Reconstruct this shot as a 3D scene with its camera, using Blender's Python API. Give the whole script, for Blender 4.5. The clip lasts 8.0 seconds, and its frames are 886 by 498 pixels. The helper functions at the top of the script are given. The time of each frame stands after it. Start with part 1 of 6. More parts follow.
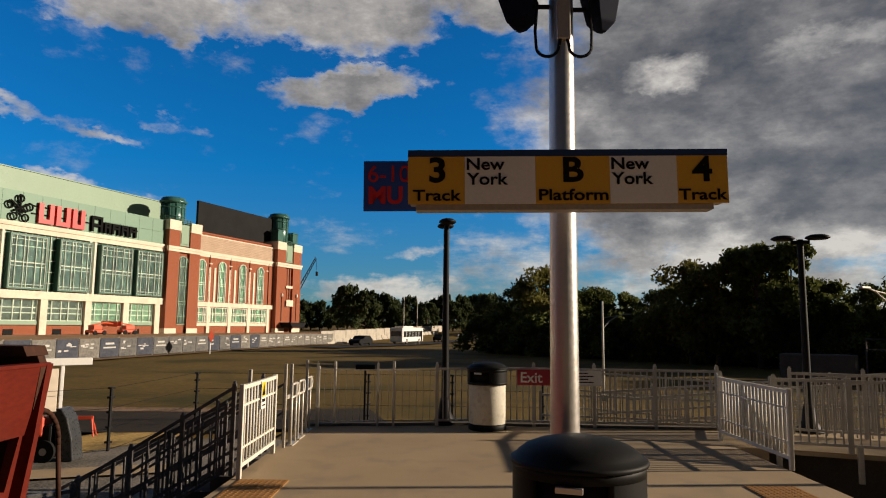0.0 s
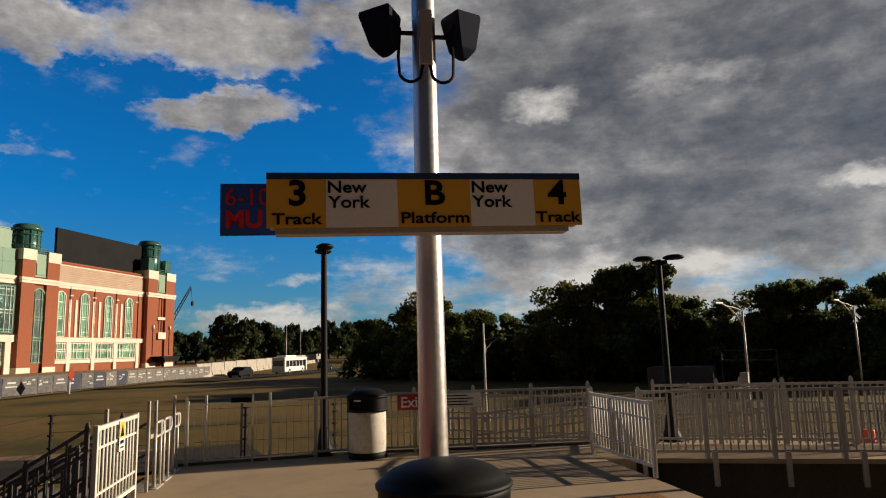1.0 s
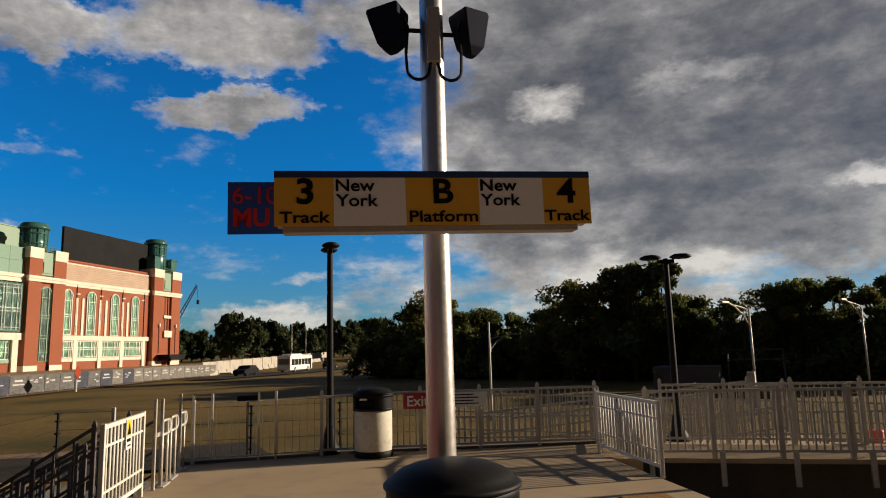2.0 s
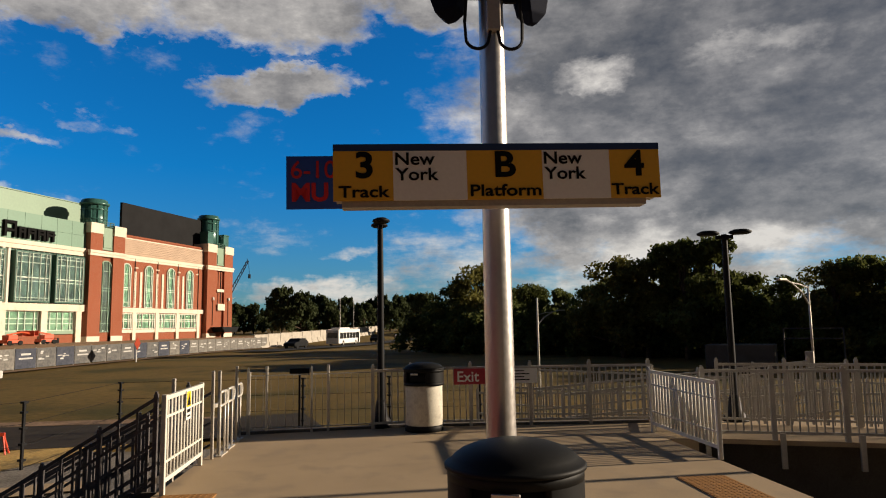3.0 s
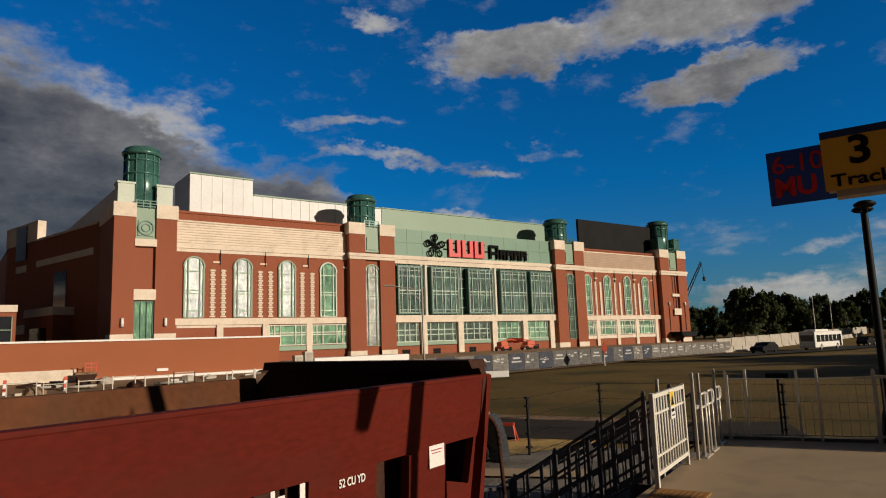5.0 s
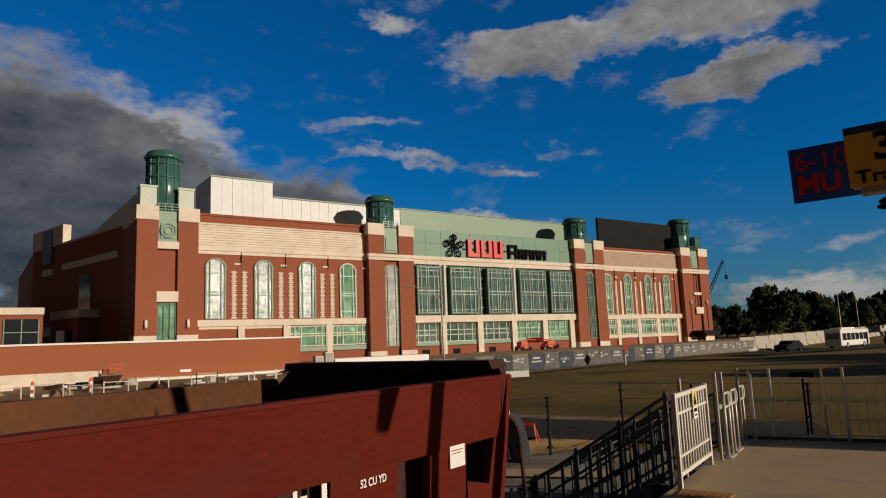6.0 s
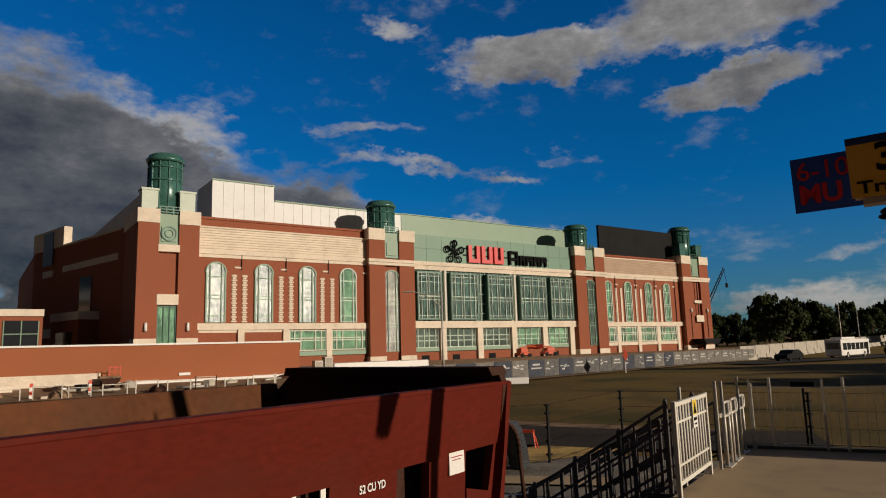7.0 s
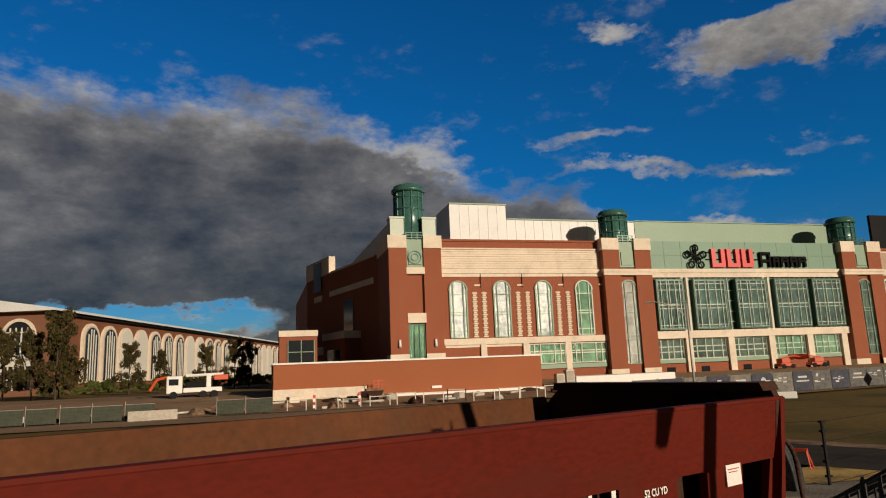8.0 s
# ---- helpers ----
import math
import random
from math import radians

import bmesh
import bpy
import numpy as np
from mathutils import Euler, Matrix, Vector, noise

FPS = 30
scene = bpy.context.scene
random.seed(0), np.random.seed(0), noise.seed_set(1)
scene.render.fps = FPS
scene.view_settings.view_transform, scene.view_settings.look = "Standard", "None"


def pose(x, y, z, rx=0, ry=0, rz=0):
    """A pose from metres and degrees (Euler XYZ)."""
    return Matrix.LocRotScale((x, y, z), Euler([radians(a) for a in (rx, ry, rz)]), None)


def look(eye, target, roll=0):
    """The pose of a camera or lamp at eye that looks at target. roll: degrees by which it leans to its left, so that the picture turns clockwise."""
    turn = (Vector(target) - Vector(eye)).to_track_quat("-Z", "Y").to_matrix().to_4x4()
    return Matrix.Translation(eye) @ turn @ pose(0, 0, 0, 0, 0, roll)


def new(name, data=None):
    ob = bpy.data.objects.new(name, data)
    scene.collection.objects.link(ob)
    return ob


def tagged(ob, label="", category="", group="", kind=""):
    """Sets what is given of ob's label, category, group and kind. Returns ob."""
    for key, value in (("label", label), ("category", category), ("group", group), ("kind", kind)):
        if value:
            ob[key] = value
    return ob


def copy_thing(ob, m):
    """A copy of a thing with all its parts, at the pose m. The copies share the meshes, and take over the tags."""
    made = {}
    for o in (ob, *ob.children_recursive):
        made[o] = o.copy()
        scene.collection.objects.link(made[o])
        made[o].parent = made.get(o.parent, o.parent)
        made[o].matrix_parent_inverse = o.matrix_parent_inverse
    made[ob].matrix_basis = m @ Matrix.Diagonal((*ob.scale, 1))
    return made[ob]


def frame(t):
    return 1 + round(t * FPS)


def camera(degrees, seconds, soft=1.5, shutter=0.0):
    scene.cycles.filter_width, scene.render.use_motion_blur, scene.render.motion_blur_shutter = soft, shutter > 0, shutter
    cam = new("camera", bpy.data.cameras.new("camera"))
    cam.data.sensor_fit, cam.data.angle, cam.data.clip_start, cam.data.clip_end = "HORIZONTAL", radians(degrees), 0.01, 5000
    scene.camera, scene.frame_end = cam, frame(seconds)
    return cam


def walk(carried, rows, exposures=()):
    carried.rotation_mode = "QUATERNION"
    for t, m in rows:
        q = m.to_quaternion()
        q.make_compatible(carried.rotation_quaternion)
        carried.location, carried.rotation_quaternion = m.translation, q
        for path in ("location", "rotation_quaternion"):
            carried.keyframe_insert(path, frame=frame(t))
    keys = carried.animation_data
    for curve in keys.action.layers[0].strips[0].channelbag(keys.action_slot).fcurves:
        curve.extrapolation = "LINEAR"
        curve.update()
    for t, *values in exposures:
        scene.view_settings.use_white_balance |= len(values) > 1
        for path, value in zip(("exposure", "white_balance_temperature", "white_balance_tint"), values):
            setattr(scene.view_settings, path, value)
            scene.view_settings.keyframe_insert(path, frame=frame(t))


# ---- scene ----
import functools

cam = camera(67.1, 8.0, soft=1.1)
PATH = [
    (0, (-0.388, 0.576, 1.867), (1.464, 1.295, 2.095), 0.6),
    (0.2, (-0.363, 0.544, 1.865), (1.535, 1.128, 2.104), -0.1),
    (0.5, (-0.352, 0.5, 1.86), (1.58, 0.936, 2.135), -1.5),
    (1, (-0.315, 0.469, 1.863), (1.624, 0.855, 2.162), -1.6),
    (2.5, (-0.277, 0.538, 1.872), (1.654, 0.974, 2.159), -1.2),
    (3, (-0.216, 0.599, 1.882), (1.697, 1.137, 2.108), -0.9),
    (3.5, (-0.217, 0.611, 1.880), (1.682, 1.195, 2.107), -1.3),
    (4, (-0.421, 0.511, 1.849), (1.364, 1.383, 2.084), -1.5),
    (4.2, (-0.475, 0.539, 1.848), (1.191, 1.618, 2.093), -1.9),
    (4.5, (-0.539, 0.579, 1.853), (0.881, 1.963, 2.111), -2.2),
    (4.7, (-0.570, 0.604, 1.856), (0.733, 2.098, 2.124), -1.9),
    (5, (-0.586, 0.606, 1.856), (0.602, 2.191, 2.13), -2.0),
    (5.2, (-0.596, 0.603, 1.856), (0.550, 2.219, 2.131), -2.3),
    (6.5, (-0.587, 0.6, 1.862), (0.553, 2.22, 2.14), -2.2),
    (7, (-0.597, 0.6, 1.863), (0.543, 2.217, 2.156), -1.7),
    (7.5, (-0.655, 0.595, 1.864), (0.38, 2.279, 2.171), -1.6),
    (7.7, (-0.852, 0.394, 1.900), (0.006, 2.171, 2.225), -2.0),
    (8, (-1.169, 0.089, 1.917), (-0.647, 1.987, 2.27), -2.3),
]
walk(cam, [(t, look(eye, target, roll)) for t, eye, target, roll in PATH],
     exposures=[(0.0, 0.13, 6380, 10), (1.0, 0.13, 6380, 10), (2.5, 0.25, 6380, 10), (3.5, 0.28, 6380, 10), (4.0, 0.28, 6380, 10), (4.5, -0.18, 6150, 10), (5.0, -0.46, 6150, 10), (6.5, -0.6, 6150, 10), (7.5, -0.58, 6150, 10), (8.0, -0.5, 6450, 10)])


# ---- world, sun, exposure ----
SUN_UP = radians(15.5)
SUN = Vector((0.426, -0.905, 0)) * math.cos(SUN_UP) + Vector((0, 0, math.sin(SUN_UP)))
world = bpy.data.worlds.new("sky")
scene.world = world
world.use_nodes = True


def sky_nodes():
    """Clear evening sky, blue overhead of the arena, with white heaps, a grey bank in the north, a grey deck towards
    the sun and an added dark cover out of view.
    """
    nt = world.node_tree
    n, l = nt.nodes, nt.links
    n.clear()
    out, back = n.new("ShaderNodeOutputWorld"), n.new("ShaderNodeBackground")
    back.inputs[1].default_value = SKY_STRENGTH
    l.new(back.outputs[0], out.inputs[0])
    sky = n.new("ShaderNodeTexSky")
    sky.sky_type, sky.sun_disc = "NISHITA", False
    sky.sun_elevation, sky.sun_rotation = SUN_UP, math.atan2(SUN.x, SUN.y)
    sky.air_density, sky.dust_density, sky.ozone_density = 1.0, 0.3, 3.0
    co = n.new("ShaderNodeTexCoord")
    sep = n.new("ShaderNodeSeparateXYZ")
    l.new(co.outputs["Generated"], sep.inputs[0])

    def op(kind, a, b=None, c=None):
        m = n.new("ShaderNodeMath")
        m.operation = kind
        for slot, v in zip(m.inputs, (a, b, c)):
            if v is None:
                continue
            if isinstance(v, (int, float)):
                slot.default_value = v
            else:
                l.new(v, slot)
        return m.outputs[0]

    def clamp(v):
        return op("MINIMUM", op("MAXIMUM", v, 0.0), 1.0)

    def rise(v, a, b):
        """0 below a, 1 above b (or the reverse where b is the smaller)."""
        return clamp(op("MULTIPLY_ADD", v, 1.0 / (b - a), -a / (b - a)))

    def turb(scale, detail, rough, shift, tall):
        """Noise over the sky's directions, drawn out along the horizon: three free channels."""
        mp = n.new("ShaderNodeMapping")
        mp.inputs["Location"].default_value = (shift, shift * 0.7, 0)
        mp.inputs["Scale"].default_value = (1, 1, tall)
        l.new(co.outputs["Generated"], mp.inputs[0])
        t = n.new("ShaderNodeTexNoise")
        t.inputs["Scale"].default_value, t.inputs["Detail"].default_value, t.inputs["Roughness"].default_value = scale, detail, rough
        l.new(mp.outputs[0], t.inputs[0])
        rgb = n.new("ShaderNodeSeparateColor")
        l.new(t.outputs[1], rgb.inputs[0])
        return [op("SUBTRACT", c, 0.5) for c in rgb.outputs]

    az = op("MULTIPLY", op("ARCTAN2", sep.outputs[0], sep.outputs[1]), 180 / math.pi)
    el = op("MULTIPLY", op("ARCSINE", sep.outputs[2]), 180 / math.pi)
    wide, small, grain = turb(5.0, 6, 0.6, 2.3, 1.7), turb(15.0, 7, 0.62, 5.1, 1.8), turb(9.0, 9, 0.66, 8.4, 2.0)
    streak = turb(7.0, 6, 0.6, 3.7, 5.5)
    wa = op("MULTIPLY_ADD", wide[0], 12.0, op("MULTIPLY_ADD", small[0], 6.0, az))
    we = op("MULTIPLY_ADD", wide[1], 5.0, op("MULTIPLY_ADD", small[1], 4.2, el))

    def heap(a0, e0, half_a, half_e, lean, strength):
        """A cloud round a bearing and a height in degrees; lean: degrees up for each degree along."""
        da = op("SUBTRACT", wa, a0)
        de = op("SUBTRACT", op("MULTIPLY_ADD", da, -lean, we), e0)
        q = op("ADD", op("POWER", op("ABSOLUTE", op("DIVIDE", da, half_a)), 2.0), op("POWER", op("ABSOLUTE", op("DIVIDE", de, half_e)), 2.0))
        return op("MULTIPLY", op("MAXIMUM", op("SUBTRACT", 1.0, q), -1.0), strength)

    def most(vs):
        return functools.reduce(lambda a, b: op("MAXIMUM", a, b), vs)

    puffs = most([heap(*row) for row in WHITE_CLOUDS])
    wisps = most([heap(*row) for row in THIN_CLOUDS])
    # the northern bank slopes down towards the east and leaves a clear slot over the horizon
    edge = op("SUBTRACT", 23.6, op("MULTIPLY", op("MAXIMUM", op("SUBTRACT", wa, 7.0), 0.0), 0.44))
    bank = op("MULTIPLY", op("MINIMUM", op("MULTIPLY", op("SUBTRACT", edge, we), 0.24), 1.2), rise(wa, 40.0, 30.0))
    bank = op("SUBTRACT", bank, op("MULTIPLY", op("MAXIMUM", heap(-8.0, 4.6, 11.0, 1.7, 0.0, 1.0), 0.0), 1.7))
    bank = op("SUBTRACT", bank, op("MULTIPLY", rise(az, -45.0, -70.0), 0.8))
    # the deck towards the sun, closed above, in streaks over the horizon
    deck = op("SUBTRACT", op("MULTIPLY", rise(wa, 72.0, 84.0), 1.15), op("MULTIPLY", rise(we, 9.0, 4.0), 0.62))
    deck = op("MAXIMUM", deck, op("MULTIPLY", op("MULTIPLY", rise(wa, 62.0, 76.0), rise(we, 9.0, 5.0)), 0.40))
    # unseen cloud cover overhead and to both sides, added to dim the sky's light
    roof = op("MAXIMUM", op("MULTIPLY", rise(we, 31.0, 44.0), 1.1), op("MULTIPLY", op("MAXIMUM", rise(az, -24.0, -38.0), rise(az, 112.0, 124.0)), 0.95))
    roof = op("MULTIPLY", roof, op("MAXIMUM", rise(we, 31.0, 40.0), op("MAXIMUM", rise(az, -24.0, -38.0), rise(az, 112.0, 122.0))))
    solid = most([bank, deck, roof])
    cover = op("ADD", most([puffs, wisps, solid]), op("MULTIPLY_ADD", small[2], 0.95, op("MULTIPLY_ADD", streak[0], op("MULTIPLY_ADD", rise(el, 12.0, 5.0), 0.9, 0.35), op("MULTIPLY", grain[0], 1.15))))
    mask = n.new("ShaderNodeMapRange")
    mask.interpolation_type = "SMOOTHSTEP"
    mask.inputs["From Min"].default_value, mask.inputs["From Max"].default_value = CLOUD_EDGE
    l.new(cover, mask.inputs[0])
    # how thick and dark: heaps are bright, the bank is darkest low down, the deck is mottled with bright tops, the
    # added cover is darkest
    gap = op("MAXIMUM", most([heap(*row) for row in BRIGHT_TOPS]), 0.0)
    depth = most([op("MULTIPLY", clamp(op("MULTIPLY", puffs, 1.3)), 0.34),
                  op("MULTIPLY", clamp(op("MULTIPLY", bank, 1.1)), op("MULTIPLY_ADD", rise(el, 23.0, 8.0), 0.28, 0.34)),
                  op("MULTIPLY", clamp(deck), op("MULTIPLY_ADD", rise(el, 5.0, 16.0), 0.20, 0.29)),
                  op("MULTIPLY", clamp(roof), op("MULTIPLY_ADD", rise(az, 100.0, 125.0), -0.55, 1.40))])
    lump = op("MULTIPLY_ADD", wide[2], 1.05, op("MULTIPLY_ADD", grain[1], 0.85, op("MULTIPLY_ADD", streak[1], 0.22, op("MULTIPLY", small[2], 0.30))))
    tone = n.new("ShaderNodeValToRGB")
    ramp = tone.color_ramp.elements
    ramp[0].position, ramp[0].color = 0.0, CLOUD_TONES[0]
    ramp[1].position, ramp[1].color = 1.0, CLOUD_TONES[-1]
    for k, c in enumerate(CLOUD_TONES[1:-1]):
        ramp.new((k + 1) / (len(CLOUD_TONES) - 1)).color = c
    l.new(op("SUBTRACT", op("ADD", depth, lump), op("MULTIPLY", gap, 0.55)), tone.inputs[0])

    def times(colour, by):
        m = n.new("ShaderNodeMix")
        m.data_type, m.blend_type = "RGBA", "MULTIPLY"
        m.inputs[0].default_value = 1.0
        l.new(colour, m.inputs[6])
        m.inputs[7].default_value = by
        return m.outputs[2]

    mix = n.new("ShaderNodeMix")
    mix.data_type = "RGBA"
    l.new(op("MULTIPLY", mask.outputs[0], 0.95), mix.inputs[0])
    haze = n.new("ShaderNodeMix")
    haze.data_type = "RGBA"
    l.new(rise(el, 13.0, 1.0), haze.inputs[0])
    l.new(times(sky.outputs[0], SKY_TINT), haze.inputs[6])
    l.new(times(sky.outputs[0], SKY_TINT_LOW), haze.inputs[7])
    l.new(haze.outputs[2], mix.inputs[6])
    l.new(times(tone.outputs[0], (CLOUD_GAIN, CLOUD_GAIN, CLOUD_GAIN, 1)), mix.inputs[7])
    l.new(mix.outputs[2], back.inputs[0])


# bearing, height, half width, half height (degrees), lean, strength
WHITE_CLOUDS = ((45, 24.0, 10, 2.6, 0.05, 1.35), (60, 25.8, 11, 3.6, 0.0, 1.4), (60, 20.0, 8.5, 1.7, 0.16, 1.2), (75, 27.5, 10, 3.4, 0.0, 1.3), (87, 21, 7, 2.2, 0.0, 1.2), (0, 3.3, 5, 1.3, 0.0, 1.0))
THIN_CLOUDS = ((31, 26.5, 3.5, 0.9, -0.1, 0.55), (31, 15.4, 7, 0.8, -0.12, 0.60), (40, 13.9, 4, 0.6, -0.1, 0.46), (29, 18.6, 6, 0.7, 0.0, 0.38), (45, 16, 4, 0.7, -0.1, 0.34), (15, 18.0, 6, 1.6, -0.25, 0.62), (40, 9.9, 9, 0.9, -0.06, 0.55), (66, 3.2, 11, 1.4, 0.0, 0.60), (67, 6.3, 3, 1.0, 0.0, 0.55), (24, 12.6, 10, 1.8, -0.2, 1.0))
BRIGHT_TOPS = ((87, 20.8, 5, 1.7, 0.0, 1.0), (101, 20.6, 6, 1.4, 0.05, 0.55), (112, 12, 5, 1.2, 0.0, 0.7), (14, 18.6, 8, 1.5, -0.35, 0.5), (92, 7, 16, 2.0, 0.0, 0.45))
SKY_STRENGTH = 0.10
SKY_TINT = (0.05, 0.66, 1.16, 1)
SKY_TINT_LOW = (0.30, 0.55, 0.78, 1)
CLOUD_EDGE = (0.06, 0.85)
CLOUD_GAIN = 6.2
# the last, near-black tone serves the added unseen cover, to deepen shade
CLOUD_TONES = ((1.0, 0.93, 0.83, 1), (0.60, 0.56, 0.515, 1), (0.36, 0.34, 0.32, 1), (0.215, 0.207, 0.20, 1), (0.13, 0.131, 0.134, 1), (0.066, 0.070, 0.080, 1), (0.022, 0.024, 0.028, 1))
sky_nodes()
sun = new("sun", bpy.data.lights.new("sun", "SUN"))
sun.data.energy, sun.data.angle, sun.data.color = 5.7, radians(0.55), (0.98, 0.81, 0.61)
sun.matrix_world = look(SUN * 100, (0, 0, 0))


# ---- materials ----
def mat(name, base, rough=0.7, metal=0.0, vary=0.12, scale=1.0, bump=0.0, grain=40.0, dirt=None, dirt_amount=0.0, alt=None, coat=0.0, per_object=0.0, stretch=(1, 1, 1)):
    """A surface with variation at two scales (patches of metres, grain of centimetres), optional stains and relief."""
    m = bpy.data.materials.new(name)
    m.use_nodes = True
    n, l = m.node_tree.nodes, m.node_tree.links
    p = n["Principled BSDF"]
    p.inputs["Roughness"].default_value, p.inputs["Metallic"].default_value = rough, metal
    p.inputs["Coat Weight"].default_value = coat
    p.inputs["Specular IOR Level"].default_value = 0.5 if rough < 0.55 else 0.15
    co = n.new("ShaderNodeTexCoord")
    mp = n.new("ShaderNodeMapping")
    mp.inputs["Scale"].default_value = stretch
    l.new(co.outputs["Object"], mp.inputs[0])

    def tex(sc, detail=5.0):
        t = n.new("ShaderNodeTexNoise")
        t.inputs["Scale"].default_value, t.inputs["Detail"].default_value = sc, detail
        l.new(mp.outputs[0], t.inputs[0])
        return t.outputs[0]

    coarse, fine = tex(scale), tex(grain, 3.0)
    both = n.new("ShaderNodeMath")
    both.operation = "ADD"
    l.new(coarse, both.inputs[0])
    l.new(fine, both.inputs[1])
    ramp = n.new("ShaderNodeMapRange")
    ramp.inputs["From Min"].default_value, ramp.inputs["From Max"].default_value = 0.7, 1.3
    l.new(both.outputs[0], ramp.inputs[0])
    mix = n.new("ShaderNodeMix")
    mix.data_type = "RGBA"
    l.new(ramp.outputs[0], mix.inputs[0])
    other = alt or tuple(c * (1 + vary * 2) for c in base)
    mix.inputs[6].default_value = (*[c * (1 - vary) for c in base], 1)
    mix.inputs[7].default_value = (*other, 1)
    colour = mix.outputs[2]
    if per_object:
        info = n.new("ShaderNodeObjectInfo")
        hsv = n.new("ShaderNodeHueSaturation")
        val = n.new("ShaderNodeMapRange")
        val.inputs["To Min"].default_value, val.inputs["To Max"].default_value = 1 - per_object, 1 + per_object
        l.new(info.outputs["Random"], val.inputs[0])
        l.new(val.outputs[0], hsv.inputs["Value"])
        l.new(colour, hsv.inputs["Color"])
        colour = hsv.outputs[0]
    if dirt:
        patch = n.new("ShaderNodeMapRange")
        patch.inputs["From Min"].default_value, patch.inputs["From Max"].default_value = 0.52, 0.68
        patch.inputs["To Max"].default_value = dirt_amount
        l.new(tex(scale * 2.7, 8.0), patch.inputs[0])
        stain = n.new("ShaderNodeMix")
        stain.data_type = "RGBA"
        l.new(patch.outputs[0], stain.inputs[0])
        l.new(colour, stain.inputs[6])
        stain.inputs[7].default_value = (*dirt, 1)
        colour = stain.outputs[2]
    l.new(colour, p.inputs["Base Color"])
    rr = n.new("ShaderNodeMapRange")
    rr.inputs["To Min"].default_value, rr.inputs["To Max"].default_value = max(rough - 0.08, 0.02), min(rough + 0.1, 1.0)
    l.new(fine, rr.inputs[0])
    l.new(rr.outputs[0], p.inputs["Roughness"])
    if bump:
        b = n.new("ShaderNodeBump")
        b.inputs["Strength"].default_value, b.inputs["Distance"].default_value = min(bump * 20, 1.0), bump
        l.new(fine, b.inputs["Height"])
        l.new(b.outputs[0], p.inputs["Normal"])
    return m


def brick_mat(name, one, two, mortar, width=0.2, height=0.0667):
    m = mat(name, one, 0.85, vary=0.1, scale=0.15, grain=6)
    n, l = m.node_tree.nodes, m.node_tree.links
    p = n["Principled BSDF"]
    co = n.new("ShaderNodeTexCoord")
    mp = n.new("ShaderNodeMapping")
    mp.inputs["Rotation"].default_value = (radians(90), 0, 0)
    l.new(co.outputs["Object"], mp.inputs[0])
    t = n.new("ShaderNodeTexBrick")
    t.inputs["Scale"].default_value = 1.0
    t.inputs["Brick Width"].default_value, t.inputs["Row Height"].default_value, t.inputs["Mortar Size"].default_value = width, height, 0.006
    t.inputs[1].default_value, t.inputs[2].default_value, t.inputs[3].default_value = (*one, 1), (*two, 1), (*mortar, 1)
    l.new(mp.outputs[0], t.inputs[0])
    mix = n.new("ShaderNodeMix")
    mix.data_type = "RGBA"
    mix.inputs[0].default_value = 0.5
    old = p.inputs["Base Color"].links[0].from_socket
    l.new(old, mix.inputs[6])
    l.new(t.outputs[0], mix.inputs[7])
    l.new(mix.outputs[2], p.inputs["Base Color"])
    return m


def glass_mat(name, tint=(0.86, 0.95, 0.9)):
    m = bpy.data.materials.new(name)
    m.use_nodes = True
    p = m.node_tree.nodes["Principled BSDF"]
    p.inputs["Base Color"].default_value = (*tint, 1)
    p.inputs["Roughness"].default_value, p.inputs["Transmission Weight"].default_value, p.inputs["IOR"].default_value = 0.03, 1.0, 1.45
    return m


BRICK = brick_mat("red brick", (0.29, 0.085, 0.042), (0.23, 0.065, 0.032), (0.33, 0.21, 0.15))
# darker copy of the red brick; the grandstand's grazing light is in its colour
BRICK_GRAZED = brick_mat("red brick darkened for grazing sun", (0.20, 0.075, 0.038), (0.16, 0.06, 0.032), (0.26, 0.17, 0.12))
BRICK_B = brick_mat("orange brick", (0.34, 0.105, 0.042), (0.28, 0.085, 0.036), (0.34, 0.22, 0.15))
STONE = mat("cast stone", (0.72, 0.62, 0.50), 0.8, vary=0.08, scale=0.4, grain=5, dirt=(0.42, 0.34, 0.26), dirt_amount=0.25)
TAN_PANEL = mat("tan panel", (0.46, 0.34, 0.25), 0.75, vary=0.08, scale=0.5, grain=6)
GREEN_METAL = mat("green metal", (0.03, 0.085, 0.06), 0.35, 0.2, vary=0.15, scale=0.8, grain=5)
GREEN_PANEL = mat("pale green panel", (0.21, 0.31, 0.215), 0.5, 0.0, vary=0.06, scale=0.15, grain=3)
GREEN_FASCIA = mat("green fascia", (0.135, 0.25, 0.175), 0.5, 0.0, vary=0.06, scale=0.15, grain=3)
WHITE_METAL = mat("white metal", (0.70, 0.71, 0.70), 0.5, vary=0.05, scale=0.2, grain=3, dirt=(0.5, 0.46, 0.4), dirt_amount=0.15)
BLACK_PANEL = mat("black panel", (0.010, 0.010, 0.011), 0.75, vary=0.2, scale=0.5, grain=8)
TURRET_METAL = mat("glossy teal turret metal", (0.045, 0.125, 0.105), 0.28, 0.1, vary=0.2, scale=0.6, grain=4)
GLASS = glass_mat("tinted glass", (0.92, 0.96, 0.95))
MULLION = mat("pale green mullion", (0.50, 0.56, 0.47), 0.5, vary=0.06, scale=0.5, grain=3)
BLIND = mat("window blind", (0.27, 0.285, 0.30), 0.8, vary=0.22, scale=0.45, grain=1.6, alt=(0.50, 0.50, 0.50))
